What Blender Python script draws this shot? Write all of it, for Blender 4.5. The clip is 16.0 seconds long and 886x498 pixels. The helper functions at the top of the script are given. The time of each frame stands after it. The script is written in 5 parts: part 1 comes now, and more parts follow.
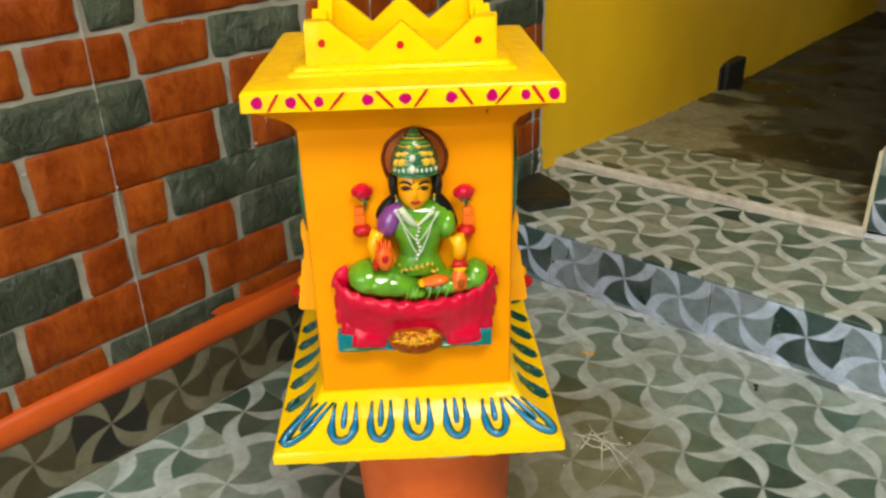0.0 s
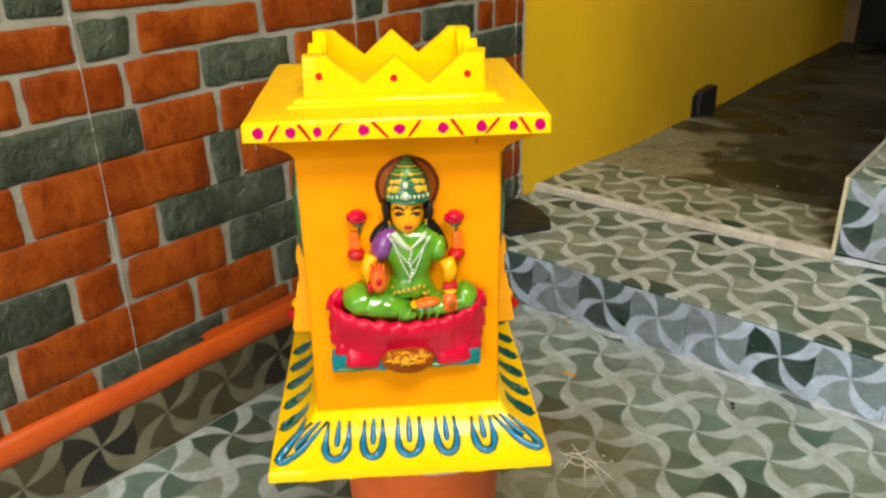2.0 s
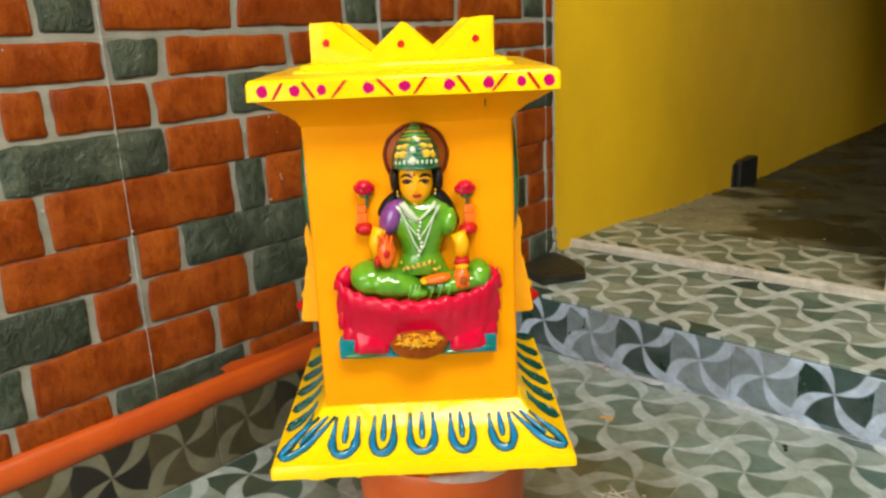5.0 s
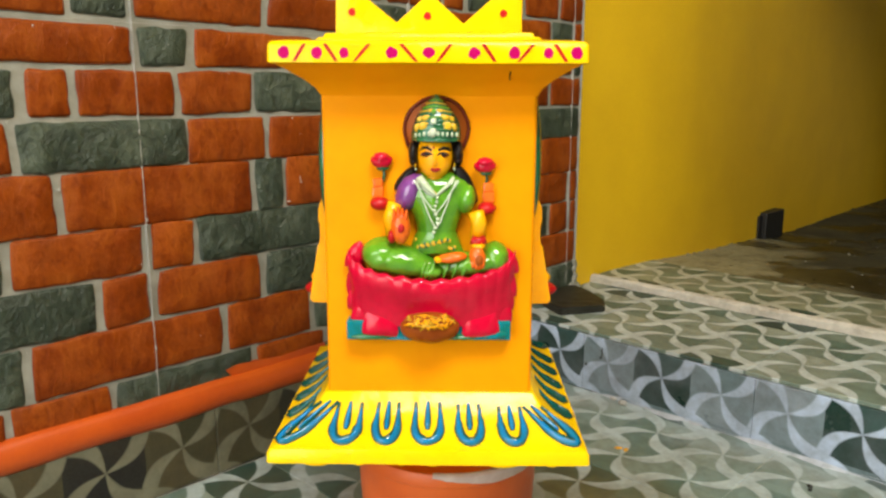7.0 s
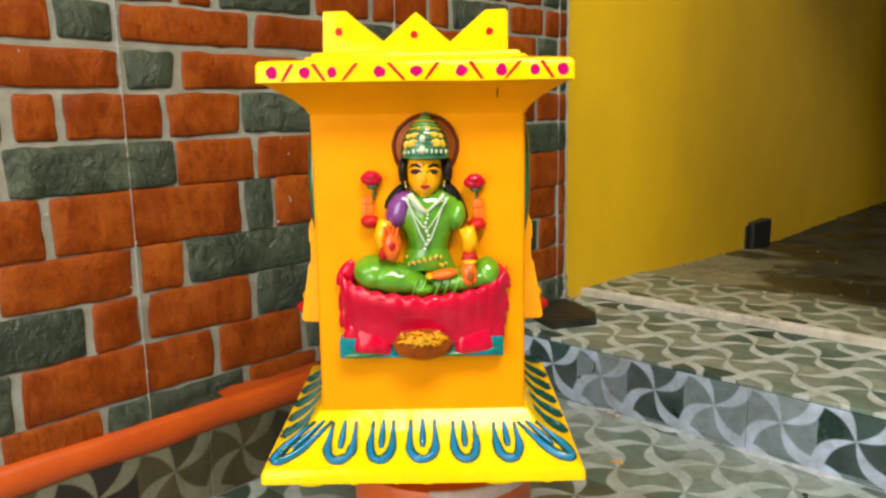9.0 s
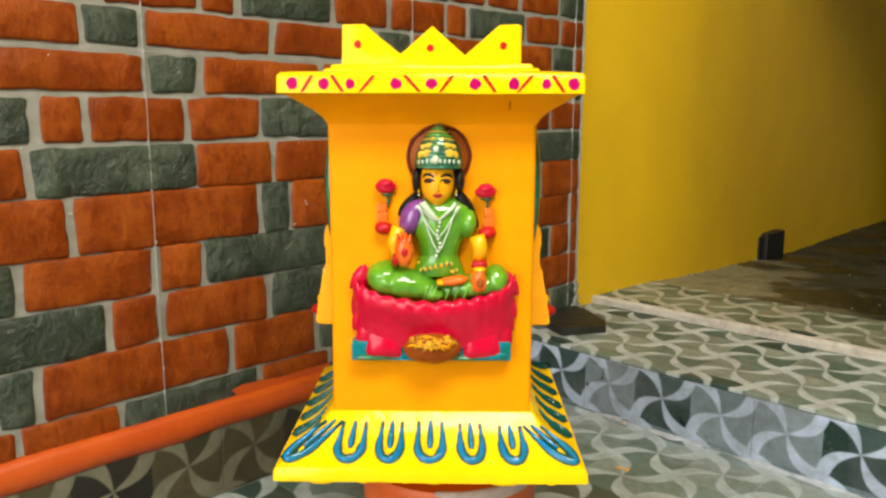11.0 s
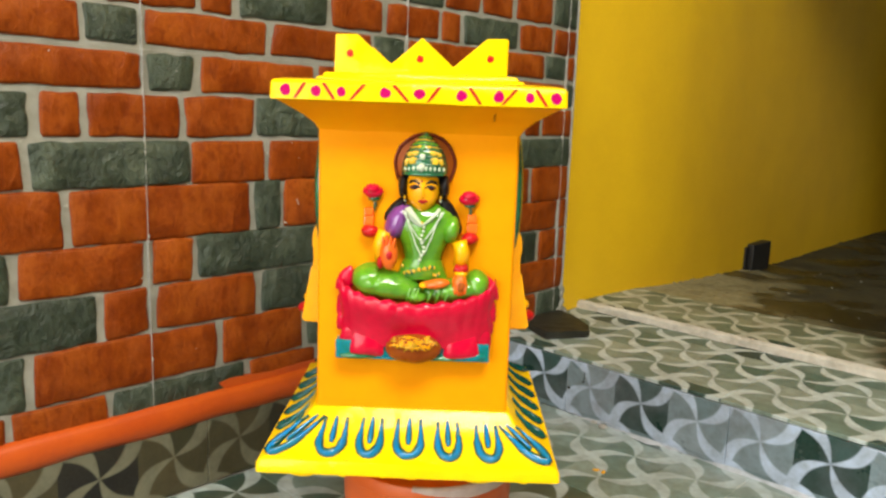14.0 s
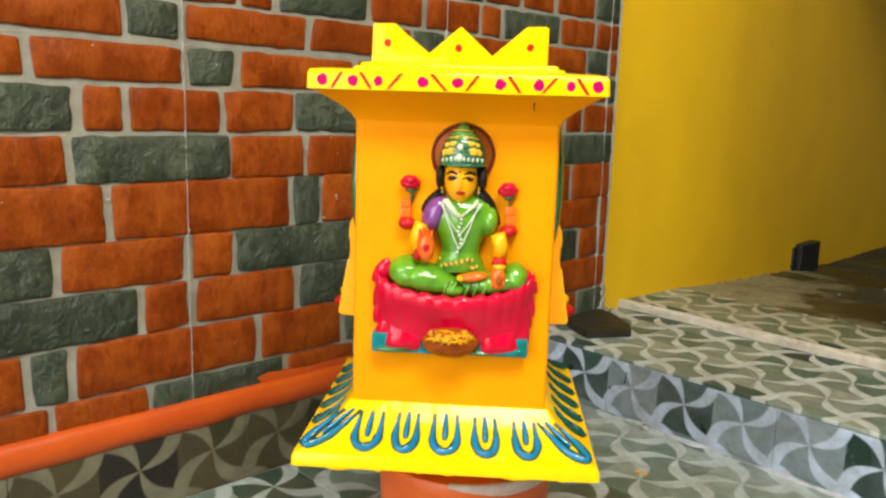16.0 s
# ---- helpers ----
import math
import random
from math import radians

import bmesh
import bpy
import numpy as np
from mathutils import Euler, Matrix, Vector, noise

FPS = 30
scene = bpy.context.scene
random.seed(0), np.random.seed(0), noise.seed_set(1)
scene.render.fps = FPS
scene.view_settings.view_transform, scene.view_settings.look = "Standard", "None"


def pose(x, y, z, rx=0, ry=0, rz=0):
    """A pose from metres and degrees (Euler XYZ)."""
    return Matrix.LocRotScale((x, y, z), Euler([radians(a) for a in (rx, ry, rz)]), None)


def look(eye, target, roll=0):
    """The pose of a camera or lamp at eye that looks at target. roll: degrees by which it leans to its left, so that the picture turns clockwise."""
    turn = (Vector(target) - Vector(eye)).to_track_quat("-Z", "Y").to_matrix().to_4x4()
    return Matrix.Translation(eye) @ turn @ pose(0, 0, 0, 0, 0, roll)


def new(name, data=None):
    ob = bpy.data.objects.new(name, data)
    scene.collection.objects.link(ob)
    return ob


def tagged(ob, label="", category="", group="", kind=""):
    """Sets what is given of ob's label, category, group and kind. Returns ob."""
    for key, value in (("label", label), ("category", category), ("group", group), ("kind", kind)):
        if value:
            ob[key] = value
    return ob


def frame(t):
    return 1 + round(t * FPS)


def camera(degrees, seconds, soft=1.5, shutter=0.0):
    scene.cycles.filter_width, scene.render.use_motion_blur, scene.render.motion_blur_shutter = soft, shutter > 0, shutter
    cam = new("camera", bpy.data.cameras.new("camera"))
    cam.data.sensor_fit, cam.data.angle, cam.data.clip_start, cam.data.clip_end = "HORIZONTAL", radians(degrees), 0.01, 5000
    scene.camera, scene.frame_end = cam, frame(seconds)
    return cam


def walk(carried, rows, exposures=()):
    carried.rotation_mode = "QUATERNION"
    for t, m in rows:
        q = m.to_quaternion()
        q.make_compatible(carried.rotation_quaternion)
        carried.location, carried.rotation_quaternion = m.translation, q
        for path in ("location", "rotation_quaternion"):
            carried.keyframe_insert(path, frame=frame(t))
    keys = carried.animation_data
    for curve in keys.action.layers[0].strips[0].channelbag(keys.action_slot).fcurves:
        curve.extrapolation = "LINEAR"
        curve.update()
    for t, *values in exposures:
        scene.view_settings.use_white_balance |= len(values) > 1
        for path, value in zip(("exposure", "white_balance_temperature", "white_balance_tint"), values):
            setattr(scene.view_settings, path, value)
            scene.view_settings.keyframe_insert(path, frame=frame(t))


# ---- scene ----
cam = camera(59.13, 16.0, 2.5, 0.5)
PATH = [
    (0, (0.8730, -1.0874, 0.6914), (0.5162, -0.6816, 0.4307), -1.44),
    (0.5, (0.8781, -1.1045, 0.6968), (0.5150, -0.7007, 0.4416), -0.90),
    (1, (0.8836, -1.1101, 0.7038), (0.5249, -0.6982, 0.4556), -1.59),
    (1.5, (0.8841, -1.1066, 0.7094), (0.5377, -0.6775, 0.4730), -1.51),
    (2, (0.8813, -1.1153, 0.7025), (0.5331, -0.6918, 0.4588), -0.89),
    (2.5, (0.8812, -1.1187, 0.7004), (0.5331, -0.6995, 0.4493), -0.44),
    (3, (0.8788, -1.1155, 0.7043), (0.5314, -0.6988, 0.4479), -0.00),
    (3.3, (0.8813, -1.1167, 0.7137), (0.5314, -0.6965, 0.4667), -0.42),
    (3.5, (0.8856, -1.1200, 0.7176), (0.5345, -0.6988, 0.4741), -0.29),
    (3.7, (0.8887, -1.1231, 0.7175), (0.5362, -0.7057, 0.4693), -0.70),
    (4.3, (0.8944, -1.1187, 0.6815), (0.5317, -0.7005, 0.4559), -1.19),
    (4.8, (0.9051, -1.1104, 0.6134), (0.5233, -0.6908, 0.4306), -2.12),
    (5.3, (0.9156, -1.1023, 0.5473), (0.5150, -0.6813, 0.4060), -3.02),
    (5.8, (0.9203, -1.0986, 0.5173), (0.5113, -0.6770, 0.3948), -3.43),
    (6, (0.9292, -1.1089, 0.5425), (0.5177, -0.6819, 0.4512), -2.39),
    (6.5, (0.9197, -1.0998, 0.5155), (0.4929, -0.6916, 0.4096), -1.66),
    (7, (0.9071, -1.1009, 0.5176), (0.4971, -0.6800, 0.3961), 0.19),
    (7.5, (0.9058, -1.1070, 0.5222), (0.4933, -0.6831, 0.4217), -1.32),
    (8, (0.9072, -1.1019, 0.5149), (0.5029, -0.6700, 0.4146), -0.57),
    (8.5, (0.9052, -1.1011, 0.5166), (0.5017, -0.6700, 0.4098), -0.90),
    (9, (0.9069, -1.1024, 0.5178), (0.5010, -0.6743, 0.4087), -0.88),
    (9.5, (0.9054, -1.1052, 0.5197), (0.4994, -0.6771, 0.4106), -1.28),
    (10, (0.9076, -1.1078, 0.5227), (0.5009, -0.6795, 0.4175), -1.22),
    (10.7, (0.9151, -1.1112, 0.5236), (0.5045, -0.6869, 0.4178), -0.47),
    (11.7, (0.9375, -1.1212, 0.5265), (0.5153, -0.7089, 0.4188), 1.80),
    (12.3, (0.9450, -1.1246, 0.5274), (0.5189, -0.7163, 0.4191), 2.55),
    (12.5, (0.9439, -1.1236, 0.5288), (0.5209, -0.7126, 0.4189), 2.37),
    (13, (0.9412, -1.1234, 0.5294), (0.5365, -0.6949, 0.4168), 2.27),
    (13.5, (0.9424, -1.1250, 0.5339), (0.5391, -0.6938, 0.4273), 1.97),
    (14, (0.9429, -1.1247, 0.5331), (0.5330, -0.6998, 0.4261), 2.02),
    (14.5, (0.9427, -1.1231, 0.5294), (0.5211, -0.7095, 0.4235), 1.95),
    (15, (0.9390, -1.1154, 0.5267), (0.5116, -0.7079, 0.4210), 1.75),
    (15.5, (0.9369, -1.1155, 0.5243), (0.5079, -0.7101, 0.4169), 1.65),
    (15.8, (0.9373, -1.1161, 0.5239), (0.5058, -0.7132, 0.4167), 1.64),
    (16, (0.9374, -1.1159, 0.5241), (0.5059, -0.7130, 0.4167), 1.77),
]
walk(cam, [(t, look(eye, target, roll)) for t, eye, target, roll in PATH], [(0, -0.16), (0.45, 0.08), (1.0, 0.06), (2.0, 0.0), (3.0, -0.08), (3.7, -0.2), (5.8, 0.11), (10.2, 0.11), (12.3, 0.22), (16, 0.22)])

# ---- world and lights ----
world = bpy.data.worlds.new("porch_world")
scene.world = world
world.use_nodes = True
wn = world.node_tree.nodes
sky = wn.new("ShaderNodeTexSky")
sky.sky_type = "NISHITA"
sky.sun_disc = False
sky.sun_elevation = radians(35)
sky.sun_rotation = radians(200)
wn["Background"].inputs[1].default_value = 0.05
world.node_tree.links.new(sky.outputs[0], wn["Background"].inputs[0])


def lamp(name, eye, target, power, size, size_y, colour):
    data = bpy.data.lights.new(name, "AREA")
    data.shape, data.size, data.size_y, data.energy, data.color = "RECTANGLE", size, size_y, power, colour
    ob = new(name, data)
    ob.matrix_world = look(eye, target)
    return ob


LAMP = (1.62, -1.35, 2.5)
lamp("porch_lamp", LAMP, (0.45, -0.45, 0.3), 98.0, 1.2, 0.85, (1.0, 0.96, 0.84))
# Unseen soft fill added from the porch side to soften the planter's shadows.
lamp("porch_side_soft_fill", (0.95, -3.38, 1.15), (0.45, 0.1, 0.45), 66.0, 2.1, 2.1, (0.98, 0.99, 0.94))


# ---- materials ----
def mat(name, rough=0.5, metal=0.0):
    m = bpy.data.materials.new(name)
    m.use_nodes = True
    b = m.node_tree.nodes["Principled BSDF"]
    b.inputs["Roughness"].default_value = rough
    b.inputs["Metallic"].default_value = metal
    return m


def node(m, kind, **ins):
    n = m.node_tree.nodes.new(kind)
    for key, value in ins.items():
        put(m, n, key.replace("_", " "), value)
    return n


def put(m, n, key, value):
    slot = n.inputs[int(key)] if key.isdigit() else n.inputs[key]
    if isinstance(value, bpy.types.NodeSocket):
        m.node_tree.links.new(value, slot)
    else:
        slot.default_value = value


def math_node(m, op, a, b=0.0, c=0.0):
    n = m.node_tree.nodes.new("ShaderNodeMath")
    n.operation = op
    for i, v in enumerate((a, b, c)):
        put(m, n, str(i), v)
    return n.outputs[0]


def place_of(m):
    """World position, as three sockets."""
    geo = node(m, "ShaderNodeNewGeometry")
    return node(m, "ShaderNodeSeparateXYZ", Vector=geo.outputs["Position"]).outputs, geo.outputs["Position"]


def noise_of(m, vector, scale, detail=4.0, rough=0.55):
    n = node(m, "ShaderNodeTexNoise", Vector=vector, Scale=scale, Detail=detail, Roughness=rough)
    return n.outputs["Fac"]


def ramp(m, fac, stops, constant=False):
    n = node(m, "ShaderNodeValToRGB", Fac=fac)
    e = n.color_ramp.elements
    n.color_ramp.interpolation = "CONSTANT" if constant else "LINEAR"
    while len(e) < len(stops):
        e.new(0.5)
    for el, (at, colour) in zip(e, stops):
        el.position, el.color = at, (*colour, 1)
    return n.outputs["Color"]


def blend(m, fac, a, b, how="MIX"):
    n = m.node_tree.nodes.new("ShaderNodeMix")
    n.data_type, n.blend_type = "RGBA", how
    for i, v in ((0, fac), (6, a), (7, b)):
        if isinstance(v, tuple):
            v = (*v, 1) if len(v) == 3 else v
        put(m, n, str(i), v)
    return n.outputs[2]


def finish(m, colour=None, rough=None, height=None, strength=0.3, distance=0.002):
    b = m.node_tree.nodes["Principled BSDF"]
    if colour is not None:
        put(m, b, "Base Color", (*colour, 1) if isinstance(colour, tuple) else colour)
    if rough is not None:
        put(m, b, "Roughness", rough)
    if height is not None:
        bump = node(m, "ShaderNodeBump", Strength=strength, Distance=distance, Height=height)
        put(m, b, "Normal", bump.outputs[0])
    return m


def enamel(name, colour, dark, rough=0.28, grain=90.0, relief=0.0006, wide=22.0, shine=0.5):
    """Hand-brushed enamel paint: slow changes of tone and a fine uneven skin."""
    m = mat(name, rough)
    m.node_tree.nodes["Principled BSDF"].inputs["Specular IOR Level"].default_value = shine
    _, pos = place_of(m)
    slow = noise_of(m, pos, wide, 3.0)
    fine = noise_of(m, pos, grain, 5.0)
    tone = ramp(m, slow, [(0.3, dark), (0.6, colour)])
    tone = blend(m, 0.25, tone, ramp(m, fine, [(0.3, dark), (0.7, colour)]))
    return finish(m, tone, ramp(m, fine, [(0.2, (rough - 0.08,) * 3), (0.8, (rough + 0.15,) * 3)]), math_node(m, "ADD", slow, math_node(m, "MULTIPLY", fine, 0.3)), 0.5, relief)


YELLOW = enamel("yellow_enamel", (0.90, 0.318, 0.001), (0.86, 0.282, 0.001), 0.5, 90.0, 0.0006, 22.0, 0.06)
SKIN = enamel("glossy_yellow_enamel", (0.93, 0.43, 0.003), (0.88, 0.35, 0.002), 0.14, 120.0, 0.0010, 40.0, 0.35)
# Lemon coat is paler than the column's yellow; it also carries brighter top light.
LEMON = enamel("lemon_enamel", (0.94, 0.58, 0.001), (0.92, 0.525, 0.001), 0.16, 90.0, 0.0016, 60.0, 0.16)
WET_LEMON = enamel("thick_lemon_enamel", (0.94, 0.605, 0.001), (0.92, 0.55, 0.001), 0.12, 60.0, 0.0034, 26.0, 0.24)
MAGENTA = enamel("magenta_paint", (0.50, 0.001, 0.12), (0.42, 0.001, 0.09), 0.4, 90.0, 0.0006, 22.0, 0.08)
RED = enamel("red_paint", (0.50, 0.009, 0.010), (0.34, 0.006, 0.008), 0.3, 90.0, 0.0006, 22.0, 0.25)
CRIMSON = enamel("crimson_enamel", (0.62, 0.001, 0.032), (0.46, 0.001, 0.022), 0.10, 160.0, 0.0014, 55.0, 0.36)
GREEN = enamel("green_enamel", (0.13, 0.36, 0.015), (0.05, 0.19, 0.012), 0.10, 160.0, 0.0012, 55.0, 0.8)
DEEPGREEN = enamel("deep_green_enamel", (0.02, 0.16, 0.06), (0.008, 0.06, 0.025), 0.10, 160.0, 0.0012, 55.0, 0.8)
PURPLE = enamel("purple_enamel", (0.22, 0.06, 0.27), (0.13, 0.03, 0.17), 0.10, 160.0, 0.0012, 75.0, 0.8)
ORANGE = enamel("orange_enamel", (0.85, 0.16, 0.01), (0.7, 0.09, 0.008), 0.2)
TEAL = enamel("teal_enamel", (0.002, 0.20, 0.28), (0.002, 0.13, 0.07), 0.10, 160.0, 0.0024, 60.0, 0.35)
BLUE = enamel("blue_enamel", (0.001, 0.18, 0.44), (0.001, 0.14, 0.22), 0.06, 120.0, 0.0030, 60.0, 0.5)
DARK_TEAL = enamel("dark_teal_enamel", (0.002, 0.070, 0.062), (0.001, 0.040, 0.024), 0.08, 120.0, 0.0022, 60.0, 0.4)
BLACK = enamel("black_enamel", (0.010, 0.008, 0.008), (0.005, 0.004, 0.004), 0.35, 90.0, 0.0010, 60.0, 0.2)
GOLD = enamel("gold_enamel", (0.72, 0.45, 0.02), (0.52, 0.27, 0.01), 0.2)
TERRA = enamel("terracotta_enamel", (0.38, 0.088, 0.008), (0.22, 0.040, 0.005), 0.3, 90.0, 0.0006, 22.0, 0.12)
PEARL = enamel("silver_paint", (0.62, 0.68, 0.52), (0.40, 0.50, 0.33), 0.16)
MAROON = enamel("maroon_enamel", (0.17, 0.028, 0.010), (0.06, 0.010, 0.005), 0.2, 90.0, 0.0006, 40.0, 0.15)


def pinwheel(name, axes, pitch, start, rough, warm, dark_at, light, tint=(1, 1, 1), dirt=0.45, deep=((0.010, 0.036, 0.026), (0.022, 0.06, 0.048)), dirt_shade_spot=None, cut=None, broad=0.138):
    """Printed paving tile: curved pale arms run from each wheel's centre to the corners, with two-toned petals between."""
    m = mat(name, rough)
    (xyz, pos) = place_of(m)
    p = math_node(m, "MULTIPLY_ADD", xyz[axes[0]], 1 / pitch, -start[0] / pitch)
    q = math_node(m, "MULTIPLY_ADD", xyz[axes[1]], 1 / pitch, -start[1] / pitch)
    cx, cy = math_node(m, "ROUND", p), math_node(m, "ROUND", q)
    u, v = math_node(m, "SUBTRACT", p, cx), math_node(m, "SUBTRACT", q, cy)
    s, t = math_node(m, "ADD", u, v), math_node(m, "SUBTRACT", v, u)
    bend = 0.18
    a = math_node(m, "MULTIPLY_ADD", math_node(m, "SINE", math_node(m, "MULTIPLY", s, math.pi)), bend, t)
    b = math_node(m, "MULTIPLY_ADD", math_node(m, "SINE", math_node(m, "MULTIPLY", t, math.pi)), -bend, s)

    big_s, big_t = math_node(m, "ADD", p, q), math_node(m, "SUBTRACT", q, p)

    def arm(along, across, swing, up):
        """One of the two nearest arms of a family: thin at the wheels, broad where four meet."""
        n = math_node(m, "ADD", math_node(m, "FLOOR", across), up)
        way = math_node(m, "SUBTRACT", along, n)
        off = math_node(m, "MULTIPLY_ADD", math_node(m, "SINE", math_node(m, "MULTIPLY", way, math.pi)), swing, math_node(m, "SUBTRACT", across, n))
        far = math_node(m, "ABSOLUTE", math_node(m, "SUBTRACT", math_node(m, "FLOORED_MODULO", math_node(m, "ADD", way, 1.0), 2.0), 1.0))
        wide = math_node(m, "MULTIPLY_ADD", math_node(m, "MULTIPLY", far, math_node(m, "SUBTRACT", 2.0, far)), broad, 0.008)
        return math_node(m, "MULTIPLY_ADD", math_node(m, "SUBTRACT", wide, math_node(m, "ABSOLUTE", off)), 26.0, 0.5)

    pale = math_node(m, "MAXIMUM", math_node(m, "MAXIMUM", arm(big_s, big_t, bend, 0.0), arm(big_s, big_t, bend, 1.0)), math_node(m, "MAXIMUM", arm(big_t, big_s, -bend, 0.0), arm(big_t, big_s, -bend, 1.0)))
    pale_n = m.node_tree.nodes.new("ShaderNodeClamp")
    put(m, pale_n, "Value", pale)
    pale = pale_n.outputs[0]
    side = math_node(m, "ADD", math_node(m, "GREATER_THAN", a, 0.0), math_node(m, "MULTIPLY", math_node(m, "GREATER_THAN", b, 0.0), 2.0))
    kx = math_node(m, "MULTIPLY_ADD", math_node(m, "LESS_THAN", cx, cut[0]), cut[1], cx) if cut else cx
    mx, my = math_node(m, "FLOORED_MODULO", kx, 3.0), math_node(m, "FLOORED_MODULO", cy, 3.0)
    key = node(m, "ShaderNodeCombineXYZ", X=math_node(m, "ADD", mx, 0.31), Y=math_node(m, "ADD", my, 0.17), Z=math_node(m, "ADD", side, 0.43))
    pick = node(m, "ShaderNodeTexWhiteNoise", Vector=key.outputs[0]).outputs["Value"]
    petal = ramp(m, pick, [(0.0, (0.045, 0.072, 0.055)), (0.22, (0.080, 0.104, 0.082)), (0.5, (0.115, 0.133, 0.108)), (0.75, (0.150, 0.162, 0.132))], True)
    petal = blend(m, 1.0, petal, tint, "MULTIPLY")
    is_dark = math_node(m, "MULTIPLY", math_node(m, "COMPARE", mx, float(dark_at[0]), 0.1), math_node(m, "COMPARE", my, float(dark_at[1]), 0.1))
    petal = blend(m, is_dark, petal, ramp(m, pick, [(0.0, deep[0]), (0.5, deep[1])], True))
    grime, grit = noise_of(m, pos, 6.5, 5.0, 0.6), noise_of(m, pos, 420.0, 3.0)
    pale_tone = ramp(m, noise_of(m, pos, 30.0, 3.0), [(0.3, tuple(c * 0.8 for c in light)), (0.7, light)])
    tone = blend(m, pale, petal, pale_tone)
    tone = blend(m, math_node(m, "MULTIPLY", ramp(m, grime, [(0.42, (0, 0, 0)), (0.72, (1, 1, 1))]), dirt), tone, warm)
    if dirt_shade_spot:
        # brown dirt and the planter's soft shade, painted together round one spot
        away = node(m, "ShaderNodeVectorMath")
        away.operation = "DISTANCE"
        put(m, away, "0", pos)
        put(m, away, "1", (dirt_shade_spot[0], dirt_shade_spot[1], 0.0))
        dirt_shade = math_node(m, "MULTIPLY_ADD", noise_of(m, pos, 11.0, 5.0, 0.6), 0.22, math_node(m, "MULTIPLY", away.outputs["Value"], -1.0))
        tone = blend(m, math_node(m, "MULTIPLY", ramp(m, math_node(m, "ADD", dirt_shade, 0.5), [(0.36, (0, 0, 0)), (0.50, (1, 1, 1))]), 0.6), tone, (0.13, 0.10, 0.03))
    if dirt_shade_spot:
        # thin pale haze fading out from the foot of the riser
        haze = math_node(m, "ADD", xyz[1], math_node(m, "MULTIPLY", noise_of(m, pos, 7.0, 6.0, 0.6), 0.36))
        tone = blend(m, ramp(m, math_node(m, "ADD", haze, 0.5), [(0.60, (0, 0, 0)), (0.74, (0.42, 0.42, 0.42))]), tone, (0.50, 0.55, 0.58))
    tone = blend(m, 1.0, tone, ramp(m, noise_of(m, pos, 38.0, 6.0, 0.7), [(0.34, (0.72, 0.70, 0.66)), (0.60, (1.0, 1.0, 1.0))]), "MULTIPLY")
    tone = blend(m, 0.02, tone, ramp(m, grit, [(0.35, (0.02, 0.02, 0.02)), (0.65, (0.5, 0.5, 0.5))]))
    gloss = ramp(m, grime, [(0.35, (rough,) * 3), (0.75, (min(rough + 0.25, 0.9),) * 3)])
    return finish(m, tone, gloss, math_node(m, "ADD", math_node(m, "MULTIPLY", pale, 0.5), math_node(m, "MULTIPLY", grit, 0.25)), 0.25, 0.0006)


PITCH = 0.1045
T_FLOOR = pinwheel("floor_tile_print", (0, 1), PITCH, (0.365, -0.072), 0.28, (0.17, 0.155, 0.085), (0, 1), (0.48, 0.575, 0.58), (1.62, 1.92, 2.06), 0.42, ((0.010, 0.036, 0.026), (0.022, 0.06, 0.048)), (0.44, -0.42), None, 0.165)
T_TREAD = pinwheel("tread_tile_print", (0, 1), PITCH, (0.305, 0.085), 0.42, (0.19, 0.185, 0.145), (1, 2), (0.57, 0.645, 0.635), (1.85, 2.0, 2.0), 0.30)
T_LAND = pinwheel("landing_tile_print", (0, 1), PITCH, (0.305, 0.085), 0.5, (0.20, 0.17, 0.085), (1, 2), (0.55, 0.57, 0.47), (1.75, 1.75, 1.42), 0.55)
# Riser and block prints run bluer than the treads, carrying the cool front light.
T_RISER = pinwheel("riser_tile_print", (0, 2), 0.1, (0.3286, 0.06), 0.22, (0.19, 0.205, 0.235), (0, 0), (0.50, 0.60, 0.76), (1.55, 1.78, 2.45), 0.5, ((0.006, 0.030, 0.022), (0.014, 0.055, 0.045)), None, (-1.5, 2.0), 0.145)
# Olive-black skirting print, darkened further for the shade low on the wall.
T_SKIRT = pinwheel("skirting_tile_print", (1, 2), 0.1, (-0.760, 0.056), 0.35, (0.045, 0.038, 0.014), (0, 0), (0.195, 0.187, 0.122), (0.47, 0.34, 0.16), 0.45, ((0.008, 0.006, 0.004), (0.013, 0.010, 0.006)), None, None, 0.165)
T_BLOCK = pinwheel("block_tile_print", (0, 2), 0.1, (0.617, 0.170), 0.26, (0.22, 0.24, 0.28), (0, 0), (0.46, 0.53, 0.66), (1.4, 1.65, 1.85))


def plaster(name, colour, dark, scale, rough=0.8, relief=0.002):
    m = mat(name, rough)
    _, pos = place_of(m)
    slow, fine = noise_of(m, pos, scale, 5.0, 0.6), noise_of(m, pos, 160.0, 4.0)
    tone = blend(m, 0.2, ramp(m, slow, [(0.3, dark), (0.7, colour)]), ramp(m, fine, [(0.3, dark), (0.7, colour)]))
    return finish(m, tone, None, math_node(m, "ADD", slow, math_node(m, "MULTIPLY", fine, 0.25)), 0.4, relief)


YELLOW_WALL = plaster("yellow_wall_paint", (0.86, 0.53, 0.006), (0.76, 0.45, 0.005), 5.0, 0.6)
WHITE_WALL = plaster("plain_plaster", (0.42, 0.40, 0.35), (0.34, 0.32, 0.27), 3.0)
GROUT = plaster("grey_tile_mortar", (0.37, 0.365, 0.315), (0.20, 0.195, 0.155), 22.0, 0.5, 0.0015)
